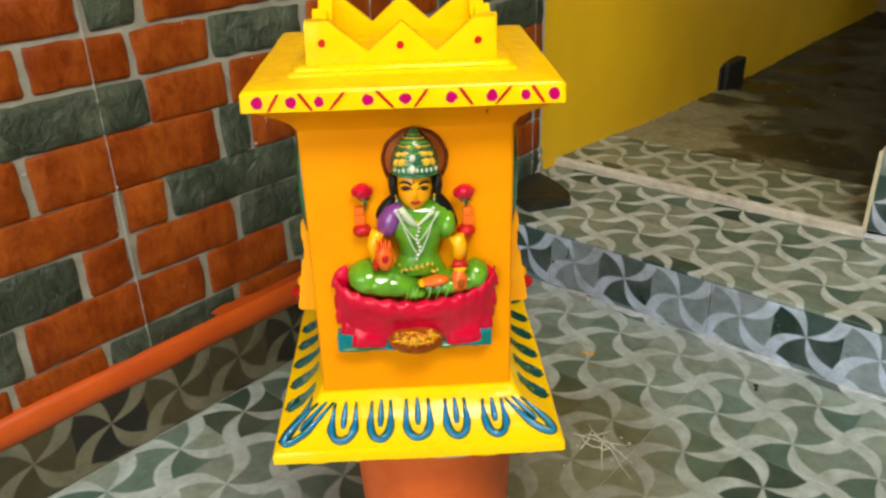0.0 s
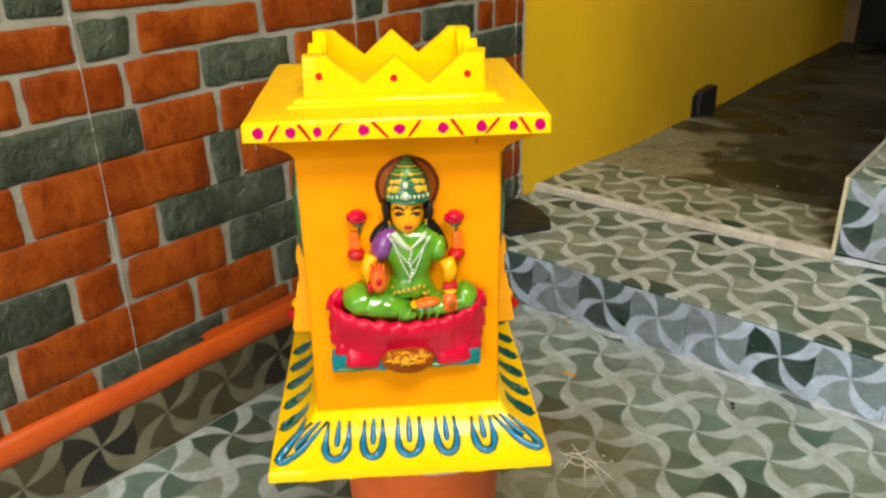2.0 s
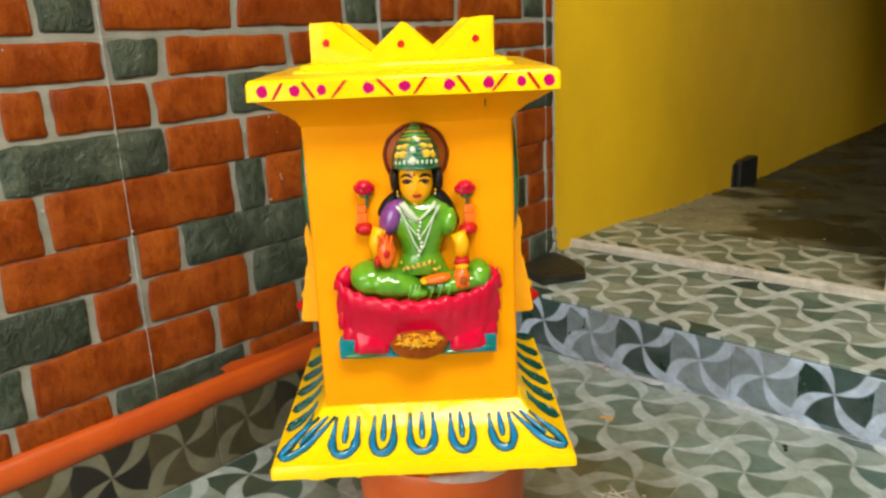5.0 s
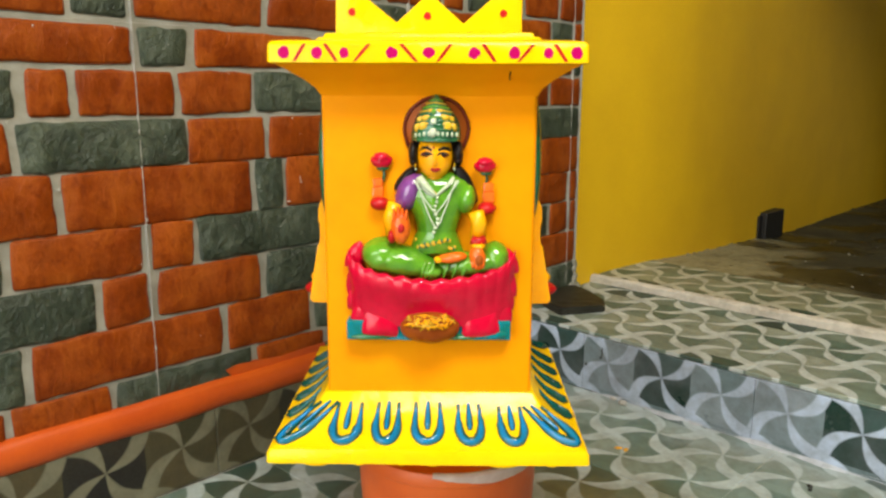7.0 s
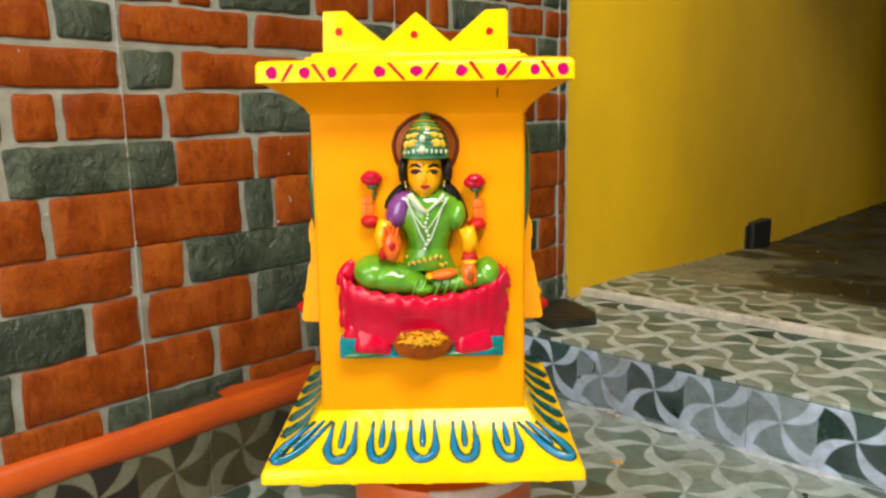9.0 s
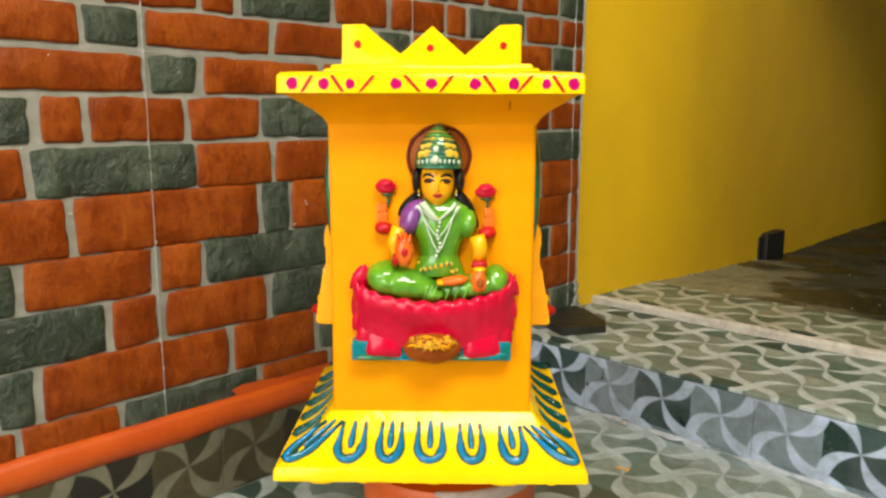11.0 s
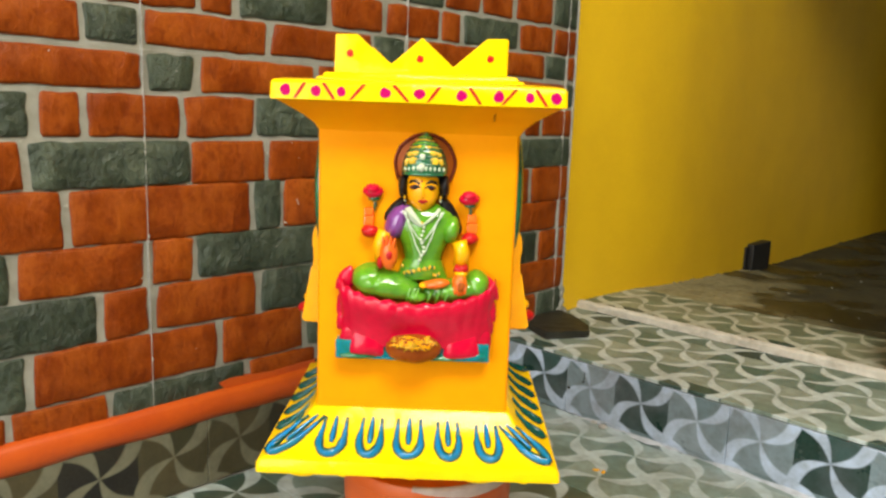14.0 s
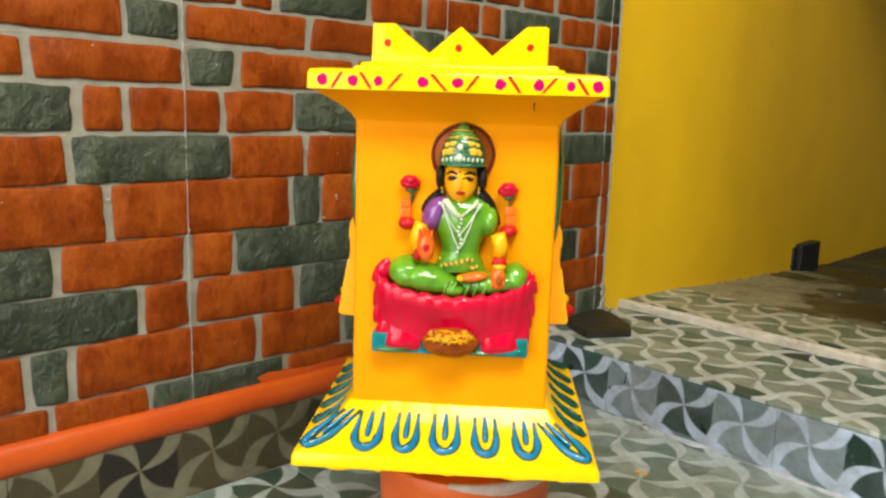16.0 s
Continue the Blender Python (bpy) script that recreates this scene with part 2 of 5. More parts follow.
JOINT = plaster("pale_joint_filler", (0.48, 0.46, 0.42), (0.34, 0.32, 0.28), 40.0, 0.7, 0.001)
SMEAR = plaster("lavender_white_mortar", (0.50, 0.53, 0.58), (0.32, 0.34, 0.36), 50.0, 0.5, 0.001)
WALL_JOINT = plaster("grey_white_joint", (0.46, 0.44, 0.40), (0.26, 0.25, 0.21), 60.0, 0.5, 0.001)
ORANGE_BAND = plaster("orange_band_paint", (0.60, 0.095, 0.006), (0.46, 0.060, 0.005), 12.0, 0.4, 0.0015)
CEMENT_EDGE = plaster("white_cement", (0.62, 0.58, 0.50), (0.36, 0.33, 0.27), 30.0, 0.85, 0.003)
CONCRETE = mat("dark_damp_concrete", 0.75)
# pale cement dust along the tiles, darker inwards with passage shade painted in; sharp-edged damp patches and fine grit
_co, _pos = place_of(CONCRETE)
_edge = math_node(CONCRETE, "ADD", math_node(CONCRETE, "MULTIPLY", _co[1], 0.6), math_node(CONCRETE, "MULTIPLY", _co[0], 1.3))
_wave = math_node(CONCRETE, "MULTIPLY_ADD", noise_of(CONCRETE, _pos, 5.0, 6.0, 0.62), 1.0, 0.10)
_dust_fade = ramp(CONCRETE, math_node(CONCRETE, "SUBTRACT", _edge, _wave), [(0.0, (1, 1, 1)), (0.30, (0, 0, 0))])
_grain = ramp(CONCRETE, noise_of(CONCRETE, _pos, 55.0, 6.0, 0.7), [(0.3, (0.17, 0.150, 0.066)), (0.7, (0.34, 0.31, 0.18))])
_shaded_plain = ramp(CONCRETE, noise_of(CONCRETE, _pos, 9.0, 6.0, 0.7), [(0.3, (0.016, 0.0145, 0.0045)), (0.7, (0.066, 0.060, 0.022))])
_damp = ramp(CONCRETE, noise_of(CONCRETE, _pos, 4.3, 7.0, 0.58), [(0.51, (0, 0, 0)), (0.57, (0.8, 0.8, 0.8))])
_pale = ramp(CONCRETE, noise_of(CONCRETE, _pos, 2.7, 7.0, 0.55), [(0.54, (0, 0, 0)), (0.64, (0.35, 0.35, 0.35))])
_tone = blend(CONCRETE, _dust_fade, blend(CONCRETE, _pale, _shaded_plain, (0.12, 0.108, 0.058)), _grain)
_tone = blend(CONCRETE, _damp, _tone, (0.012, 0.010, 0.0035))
_speck = ramp(CONCRETE, noise_of(CONCRETE, _pos, 120.0, 3.0), [(0.70, (0, 0, 0)), (0.75, (0.6, 0.6, 0.6))])
_tone = blend(CONCRETE, _speck, _tone, (0.30, 0.27, 0.18))
finish(CONCRETE, _tone, ramp(CONCRETE, _damp, [(0.0, (0.8, 0.8, 0.8)), (1.0, (0.30, 0.30, 0.30))]), math_node(CONCRETE, "ADD", noise_of(CONCRETE, _pos, 20.0, 6.0, 0.7), math_node(CONCRETE, "MULTIPLY", _damp, -0.15)), 0.6, 0.006)
# Post yellow is darkened to carry the dimness at the passage end.
DOOR_POST = plaster("dimmed_yellow_post_paint", (0.20, 0.12, 0.04), (0.14, 0.08, 0.025), 10.0, 0.6)
DARK_STONE = plaster("dark_slate", (0.026, 0.025, 0.016), (0.007, 0.007, 0.004), 40.0, 0.6, 0.006)
BLACK_BOX = plaster("dull_black_plastic", (0.016, 0.015, 0.013), (0.010, 0.009, 0.008), 20.0, 0.5)
PALE_PANEL = plaster("pale_grey_green_paint", (0.74, 0.80, 0.76), (0.66, 0.72, 0.68), 4.0, 0.4)
# Near-black colour puts the shade into the passage end and the stair side.
PAINTED_SHADE = plaster("painted_shade_wall", (0.022, 0.016, 0.009), (0.013, 0.009, 0.005), 3.0)
YELLOW_LINE = plaster("cream_edge_paint", (0.66, 0.61, 0.40), (0.48, 0.42, 0.25), 40.0, 0.6)
PLASTIC = enamel("orange_bucket_plastic", (0.70, 0.125, 0.014), (0.58, 0.09, 0.010), 0.4, 60.0, 0.0004)
LABEL = plaster("worn_white_label", (0.62, 0.50, 0.46), (0.45, 0.32, 0.28), 60.0, 0.6)
CHALK = plaster("white_paint_scratch", (0.62, 0.60, 0.52), (0.36, 0.34, 0.28), 60.0, 0.8)
MARIGOLD = enamel("marigold_petal", (0.75, 0.38, 0.02), (0.6, 0.25, 0.02), 0.6)


def brick_face(name, stops, rough, coarse, relief, chisel, shine=0.35):
    """Embossed glazed brick print: broad tone, chisel facets, ridges, pits and flecks, shifted from brick to brick."""
    m = mat(name, rough)
    m.node_tree.nodes["Principled BSDF"].inputs["Specular IOR Level"].default_value = shine
    _, pos = place_of(m)
    info = node(m, "ShaderNodeObjectInfo")
    shift = node(m, "ShaderNodeVectorMath")
    shift.operation = "ADD"
    put(m, shift, "0", pos)
    put(m, shift, "1", node(m, "ShaderNodeCombineXYZ", X=math_node(m, "MULTIPLY", info.outputs["Random"], 7.0)).outputs[0])
    at = shift.outputs[0]
    warp = node(m, "ShaderNodeMapping", Vector=at)
    warp.inputs["Rotation"].default_value = (0.35, 0.0, 0.0)
    warp.inputs["Scale"].default_value = chisel
    bent = node(m, "ShaderNodeVectorMath")
    bent.operation = "MULTIPLY_ADD"
    put(m, bent, "0", node(m, "ShaderNodeTexNoise", Vector=at, Scale=34.0, Detail=3.0).outputs["Color"])
    put(m, bent, "1", (0.035, 0.035, 0.035))
    put(m, bent, "2", warp.outputs[0])
    big, mid, fine = noise_of(m, at, coarse, 4.0, 0.55), noise_of(m, bent.outputs[0], coarse * 3.2, 5.0, 0.65), noise_of(m, at, 230.0, 5.0, 0.7)
    cut = node(m, "ShaderNodeTexVoronoi", Vector=bent.outputs[0], Scale=coarse * 1.3)
    cut.feature = "F1"
    tone = ramp(m, math_node(m, "ADD", math_node(m, "MULTIPLY", big, 0.65), math_node(m, "MULTIPLY", mid, 0.35)), stops)
    facet = node(m, "ShaderNodeSeparateColor", Color=cut.outputs["Color"]).outputs[0]
    tone = blend(m, 0.16, tone, ramp(m, facet, [(0.1, stops[0][1]), (0.9, stops[-1][1])]))
    tone = blend(m, 0.14, tone, ramp(m, fine, [(0.38, stops[0][1]), (0.62, stops[-1][1])]))
    pit = ramp(m, mid, [(0.36, (1, 1, 1)), (0.46, (0, 0, 0))])
    tone = blend(m, math_node(m, "MULTIPLY", pit, 0.42), tone, stops[0][1])
    patch = ramp(m, noise_of(m, at, coarse * 2.1, 6.0, 0.7), [(0.46, (0, 0, 0)), (0.62, (1, 1, 1))])
    glow = tuple(min(c * 1.3 + 0.02, 0.9) for c in stops[-1][1])
    tone = blend(m, math_node(m, "MULTIPLY", patch, 0.18), tone, glow)
    fleck = ramp(m, noise_of(m, at, 330.0, 2.0), [(0.66, (0, 0, 0)), (0.74, (1, 1, 1))])
    tone = blend(m, math_node(m, "MULTIPLY", math_node(m, "MULTIPLY", fleck, patch), 0.5), tone, glow)
    tone = blend(m, math_node(m, "MULTIPLY", info.outputs["Random"], 0.38), tone, stops[0][1])
    high = math_node(m, "ADD", math_node(m, "MULTIPLY", mid, 0.8), math_node(m, "ADD", math_node(m, "MULTIPLY", cut.outputs["Distance"], 0.5), math_node(m, "MULTIPLY", fine, 0.10)))
    return finish(m, tone, ramp(m, big, [(0.3, (rough - 0.06,) * 3), (0.7, (rough + 0.18,) * 3)]), high, 0.75, relief)


BRICK = brick_face("orange_brick_print", [(0.35, (0.125, 0.0175, 0.0010)), (0.5, (0.235, 0.040, 0.0018)), (0.66, (0.38, 0.090, 0.006))], 0.42, 17.0, 0.0040, (1.0, 1.7, 0.8), 0.16)
STONE = brick_face("green_grey_stone_print", [(0.34, (0.007, 0.014, 0.006)), (0.5, (0.034, 0.051, 0.030)), (0.66, (0.110, 0.132, 0.088))], 0.36, 18.0, 0.013, (1.0, 1.2, 1.0), 0.45)


# ---- mesh helpers ----
def part(name, bm, material, parent=None, label=""):
    bmesh.ops.recalc_face_normals(bm, faces=bm.faces)
    data = bpy.data.meshes.new(name)
    bm.to_mesh(data)
    bm.free()
    for one in material if isinstance(material, (list, tuple)) else [material]:
        data.materials.append(one)
    ob = new(name, data)
    if parent is not None:
        ob.parent = parent
    if label:
        tagged(ob, label)
    return ob


def smooth(ob, angle=40):
    ob.data.polygons.foreach_set("use_smooth", [True] * len(ob.data.polygons))
    ob.data.set_sharp_from_angle(angle=radians(angle))
    return ob


def empty(name, m):
    ob = new(name)
    ob.matrix_world = m
    return ob


def box(bm, lo, hi, bevel=0.0):
    made = bmesh.ops.create_cube(bm, size=1.0)["verts"]
    for v in made:
        v.co = Vector([(a + b) / 2 + c * (b - a) for a, b, c in zip(lo, hi, v.co)])
    if bevel:
        edges = list({e for v in made for e in v.link_edges})
        bmesh.ops.bevel(bm, geom=edges, offset=bevel, segments=2, affect="EDGES", profile=0.6)
    return made


def slab(name, lo, hi, material, bevel=0.0, parent=None, label=""):
    bm = bmesh.new()
    box(bm, lo, hi, bevel)
    return part(name, bm, material, parent, label)


def prism(bm, outline, lo, hi, axis=2):
    """A flat outline of (a, b) pairs, given thickness from lo to hi along an axis."""
    def at(a, b, c):
        co = [a, b]
        co.insert(axis, c)
        return co
    low = [bm.verts.new(at(a, b, lo)) for a, b in outline]
    high = [bm.verts.new(at(a, b, hi)) for a, b in outline]
    bm.faces.new(low[::-1])
    bm.faces.new(high)
    n = len(outline)
    for i in range(n):
        bm.faces.new((low[i], low[(i + 1) % n], high[(i + 1) % n], high[i]))
    return low + high


def ellipsoid(bm, centre, radii, index=0, seg=16, rings=10, turn=0.0):
    m = Matrix.Translation(centre) @ Matrix.Rotation(turn, 4, "Y") @ Matrix.Diagonal((*radii, 1))
    made = bmesh.ops.create_uvsphere(bm, u_segments=seg, v_segments=rings, radius=1.0, matrix=m)["verts"]
    for f in {f for v in made for f in v.link_faces}:
        f.material_index, f.smooth = index, True
    return made


def tube(bm, points, radii, index=0, sides=8, flat=1.0):
    """A round bead along points; flat squeezes it along y."""
    rings = []
    n = len(points)
    for i, p in enumerate(points):
        p = Vector(p)
        way = (Vector(points[min(i + 1, n - 1)]) - Vector(points[max(i - 1, 0)])).normalized()
        one = way.cross(Vector((0, 1, 0.001))).normalized()
        two = way.cross(one).normalized()
        r = radii[i] if isinstance(radii, (list, tuple)) else radii
        rings.append([bm.verts.new(p + one * r * math.cos(2 * math.pi * k / sides) + two * r * flat * math.sin(2 * math.pi * k / sides)) for k in range(sides)])
    faces = []
    for a, b in zip(rings, rings[1:]):
        faces += [bm.faces.new((a[k], a[(k + 1) % sides], b[(k + 1) % sides], b[k])) for k in range(sides)]
    faces += [bm.faces.new(rings[0][::-1]), bm.faces.new(rings[-1])]
    for f in faces:
        f.material_index, f.smooth = index, True


def square_ring(half, z, r=0.003, wobble=0.0):
    pts = []
    for k in range(4):
        c = math.pi / 4 + k * math.pi / 2
        cx, cy = (half - r) * (1 if math.cos(c) > 0 else -1), (half - r) * (1 if math.sin(c) > 0 else -1)
        for j in range(4):
            a = k * math.pi / 2 + j * math.pi / 6
            pts.append(Vector((cx + r * math.cos(a), cy + r * math.sin(a), z)))
        nxt = (k + 1) % 4
        for j in range(1, 6):
            a = (k + 1) * math.pi / 2
            ncx = (half - r) * (1 if math.cos(math.pi / 4 + nxt * math.pi / 2) > 0 else -1)
            ncy = (half - r) * (1 if math.sin(math.pi / 4 + nxt * math.pi / 2) > 0 else -1)
            s = Vector((cx + r * math.cos(a), cy + r * math.sin(a), z))
            e = Vector((ncx + r * math.cos(a), ncy + r * math.sin(a), z))
            pts.append(s.lerp(e, j / 6))
    if wobble:
        pts = [p + Vector((noise.noise(p * 18), noise.noise(p * 18 + Vector((5, 0, 0))), noise.noise(p * 18 + Vector((0, 9, 0))))) * wobble for p in pts]
    return pts


def square_loft(levels, r=0.003, wobble=0.0006):
    bm = bmesh.new()
    rings = [[bm.verts.new(p) for p in square_ring(half, z, r, wobble)] for half, z in levels]
    n = len(rings[0])
    for a, b in zip(rings, rings[1:]):
        for k in range(n):
            bm.faces.new((a[k], a[(k + 1) % n], b[(k + 1) % n], b[k]))
    bm.faces.new(rings[0][::-1])
    bm.faces.new(rings[-1])
    return bm


# ---- structure ----
WALL_Z = 2.6
YELLOW_Y = 0.224
wall_west = tagged(slab("wall_west", (-0.2, -3.4, -0.1), (-0.004, YELLOW_Y, WALL_Z), GROUT), "wall faced with brick-printed tiles in grey mortar", "wall", kind="structure")
bm = bmesh.new()
edge = [(-0.014, YELLOW_Y), (-0.012, 0.32), (-0.006, 0.42), (0.000, 0.50), (0.003, 0.58), (0.002, 0.66), (-0.002, 0.74), (-0.009, 0.82), (-0.0185, 0.92), (-0.036, 1.08), (-0.062, 1.36), (-0.076, 1.60), (-0.087, 2.0), (-0.092, 2.4), (-0.092, 3.22)]
prism(bm, [(-0.3, YELLOW_Y)] + edge + [(-0.3, 3.22)], -0.1, WALL_Z)
tagged(smooth(part("wall_passage", bm, YELLOW_WALL), 50), "long yellow painted plaster wall of the passage", "wall", kind="structure")
# Unseen slab added to keep lamp light out of the deep passage.
tagged(slab("wall_light_cut", (0.03, 0.55, 1.45), (3.0, 0.75, WALL_Z), YELLOW_WALL), "unseen slab over the passage, added to hold back lamp light", "wall", kind="structure")
for lo, hi in (((-0.2, -3.6, -0.1), (-0.1, -3.4, WALL_Z)), ((2.02, -3.6, -0.1), (3.2, -3.4, WALL_Z)), ((-0.1, -3.6, 2.25), (2.02, -3.4, WALL_Z))):
    tagged(slab("wall_south", lo, hi, WHITE_WALL), "plain plastered wall round the unseen opening for the soft fill", "wall", kind="structure")
tagged(slab("wall_east", (3.0, -3.4, -0.1), (3.2, 3.8, WALL_Z), WHITE_WALL), "plain plastered wall", "wall", kind="structure")
tagged(slab("wall_north", (-0.3, 3.6, -0.1), (3.0, 3.8, WALL_Z), PAINTED_SHADE), "end wall of the passage, coloured near black for its shade", "wall", kind="structure")
tagged(slab("ceiling", (-0.3, -3.6, WALL_Z), (3.2, 3.8, WALL_Z + 0.12), WHITE_WALL), "plain plastered ceiling", "ceiling", kind="structure")

TREAD_Z, UPPER_Z = 0.107, 0.120
floor = tagged(slab("floor", (-0.1, -3.4, -0.12), (3.0, 0.05, -0.0013), JOINT), "porch floor of pinwheel-printed grey tiles", "floor", kind="structure")
step = tagged(slab("step", (-0.012, 0.006, -0.003), (3.0, 0.315, TREAD_Z - 0.0014), JOINT), "low tiled entrance step with pinwheel-printed riser and tread", "step", kind="structure")
landing = tagged(slab("landing", (-0.012, 0.312, -0.003), (3.0, 0.53, UPPER_Z - 0.0014), JOINT), "narrow strip of tiles behind the step edge", "landing", kind="structure")
# rough concrete passage floor
bm = bmesh.new()
grid = bmesh.ops.create_grid(bm, x_segments=60, y_segments=80, size=0.5)["verts"]
for v in grid:
    x, y = (v.co.x + 0.5) * 3.2 - 0.2, (v.co.y + 0.5) * 3.12 + 0.485
    edge = 0.022 * noise.noise(Vector((x * 9, 0, 4))) + 0.012 * noise.noise(Vector((x * 31, 3, 4))) if v.co.y < -0.499 else 0.0
    z = UPPER_Z + 0.0022 - 0.010 * max(0.0, 1 - (y - 0.47) / 0.07) - 0.075 * max(0.0, min(y, 1.6) - 0.47) + 0.004 * noise.noise(Vector((x * 4, y * 4, 1))) + 0.0015 * noise.noise(Vector((x * 23, y * 23, 2)))
    v.co = (x, y + edge, z)
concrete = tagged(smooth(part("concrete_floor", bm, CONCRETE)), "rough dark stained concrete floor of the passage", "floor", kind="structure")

# white cement lip along the landing
bm = bmesh.new()
pts = 160
rows = []
for i in range(pts + 1):
    x = -0.012 + i * 0.627 / pts
    w = 0.0022 * noise.noise(Vector((x * 34, 0, 0))) + 0.0012 * noise.noise(Vector((x * 110, 4, 0)))
    rows.append([bm.verts.new(c) for c in ((x, 0.3000 + w, TREAD_Z - 0.002), (x, 0.3020 + w, UPPER_Z - 0.001 + w), (x, 0.3065, UPPER_Z + 0.003 + w), (x, 0.3150 - w, UPPER_Z + 0.0025), (x, 0.3150, TREAD_Z - 0.002))])
for a, b in zip(rows, rows[1:]):
    for k in range(5):
        bm.faces.new((a[k], a[(k + 1) % 5], b[(k + 1) % 5], b[k]))
bm.faces.new(rows[0]); bm.faces.new(rows[-1][::-1])
tagged(part("trim_cement_lip", bm, CEMENT_EDGE), "rough white cement edge along the landing", "trim", kind="structure")

# orange band over the skirting
bm = bmesh.new()
n = 150
rows = []
for i in range(n + 1):
    y = -3.4 + (YELLOW_Y + 3.4 - 0.22) * i / n
    top = 0.1330 + 0.0022 * noise.noise(Vector((y * 14, 1, 0)))
    low = 0.0945 + 0.004 * noise.noise(Vector((y * 11, 7, 0))) + 0.002 * noise.noise(Vector((y * 43, 4, 0)))
    rows.append([bm.verts.new(c) for c in ((-0.003, y, low), (0.0046, y, low), (0.0085, y, low + 0.005), (0.0118, y, low + 0.013), (0.0118, y, top - 0.016), (0.0088, y, top - 0.007), (0.0040, y, top), (-0.003, y, top))])
for a, b in zip(rows, rows[1:]):
    for k in range(7):
        bm.faces.new((a[k], b[k], b[k + 1], a[k + 1]))
tagged(smooth(part("trim_orange_band", bm, ORANGE_BAND), 60), "hand-painted bright orange band above the skirting", "trim", kind="structure")
bm = bmesh.new()
prism(bm, [(-0.578, 0.1300), (-0.300, 0.1300), (-0.300, 0.1440), (-0.345, 0.1462), (-0.400, 0.1420), (-0.455, 0.1436), (-0.500, 0.1412), (-0.548, 0.1455), (-0.572, 0.1462), (-0.590, 0.1432)], -0.003, 0.0020, 0)
tagged(part("trim_paint_smear", bm, ORANGE_BAND), "orange paint smeared past the band", "trim", kind="structure")

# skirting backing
skirting = tagged(slab("baseboard", (-0.004, -3.4, -0.003), (0.0, YELLOW_Y - 0.22, 0.1045), JOINT), "olive-black pinwheel-printed tile skirting, darkened for shade", "skirting", kind="structure")

# tiled steps beside the passage
STEP_X = 0.612
stairs = tagged(slab("staircase", (STEP_X + 0.006, 0.320, UPPER_Z - 0.003), (3.0, 2.0, 0.252), JOINT), "tiled staircase rising beside the passage", "stairs", kind="structure")
slab("stair_body", (STEP_X + 0.006, 0.612, 0.252), (3.0, 2.0, 0.400), JOINT, 0, stairs)
slab("stair_body", (STEP_X + 0.006, 0.912, 0.400), (3.0, 2.0, 0.548), JOINT, 0, stairs)
for k in range(3):
    y, z = 0.314 + 0.3 * k, UPPER_Z - 0.008 + 0.148 * k + (0 if k else -0.006)
    for i in range(8):
        x = STEP_X + 0.004 + 0.3 * i
        slab("tile", (x, y - 0.002, z), (min(x + 0.298, 3.0), y + 0.006, 0.257 + 0.148 * k), T_BLOCK, 0.0008, stairs)
        slab("tile", (x, y + 0.0062, 0.252 + 0.148 * k), (min(x + 0.298, 3.0), y + 0.298, 0.258 + 0.148 * k), T_TREAD, 0.0008, stairs)
    slab("edge_line", (STEP_X - 0.003, y - 0.0035, z), (STEP_X + 0.004, y + 0.004, 0.2595 + 0.148 * k), YELLOW_LINE, 0.0012, stairs, "yellow painted tile edge")
    slab("edge_line", (STEP_X - 0.003, y + 0.0042, 0.2535 + 0.148 * k), (STEP_X + 0.004, y + 0.30, 0.2593 + 0.148 * k), JOINT, 0.0012, stairs)
slab("stair_side", (STEP_X - 0.001, 0.320, UPPER_Z), (STEP_X + 0.0058, 2.0, 0.2515), PAINTED_SHADE, 0, stairs)

# far door opening
door = tagged(slab("door_1", (0.19, 2.81, 0.075), (0.95, 2.85, 2.05), PALE_PANEL, 0.004), "pale grey-green painted door panel at the passage end", "door", kind="structure")
slab("panel", (0.27, 2.802, 0.25), (0.89, 2.812, 0.95), PALE_PANEL, 0.003, door)
slab("panel", (0.27, 2.802, 1.05), (0.89, 2.812, 1.95), PALE_PANEL, 0.003, door)
tagged(slab("trim_door_frame", (-0.10, 3.22, 0.02), (-0.035, 3.30, 2.1), DOOR_POST, 0.004), "yellow door frame post, dimmed in its colour", "door frame", kind="structure")


# ---- things ----
POT = pose(0.4898, -0.6898, 0.2165, 0, 0, 43.6) @ Matrix.Translation((0, 0.1315, 0))
pot = tagged(empty("shrine_planter", POT), "yellow painted cement shrine planter with painted relief, standing on a bucket", "planter")


def pz(z):
    return z - 0.2165


base = smooth(part("base", square_loft([(0.1300, 0), (0.1318, 0.0012), (0.1315, 0.009), (0.1295, 0.0125), (0.1265, 0.0135), (0.117, 0.0195), (0.107, 0.0265), (0.099, 0.0345), (0.0925, 0.0425), (0.0895, 0.0465)], 0.003, 0.0009), WET_LEMON, pot), 35)
column = smooth(part("column", square_loft([(0.0868, 0.0455), (0.0866, 0.06), (0.0864, 0.15), (0.0864, 0.28), (0.0866, 0.2965)], 0.0035, 0.0008), YELLOW, pot), 35)
smooth(part("flare", square_loft([(0.0868, 0.2945), (0.0900, 0.300), (0.0975, 0.3065), (0.110, 0.3145), (0.1170, 0.3186)], 0.0025, 0.0008), YELLOW, pot), 35)
cornice = smooth(part("cornice", square_loft([(0.1180, 0.3182), (0.1204, 0.3191), (0.1199, 0.332), (0.1178, 0.3348), (0.110, 0.3362), (0.088, 0.3375)], 0.0025, 0.0008), LEMON, pot), 35)
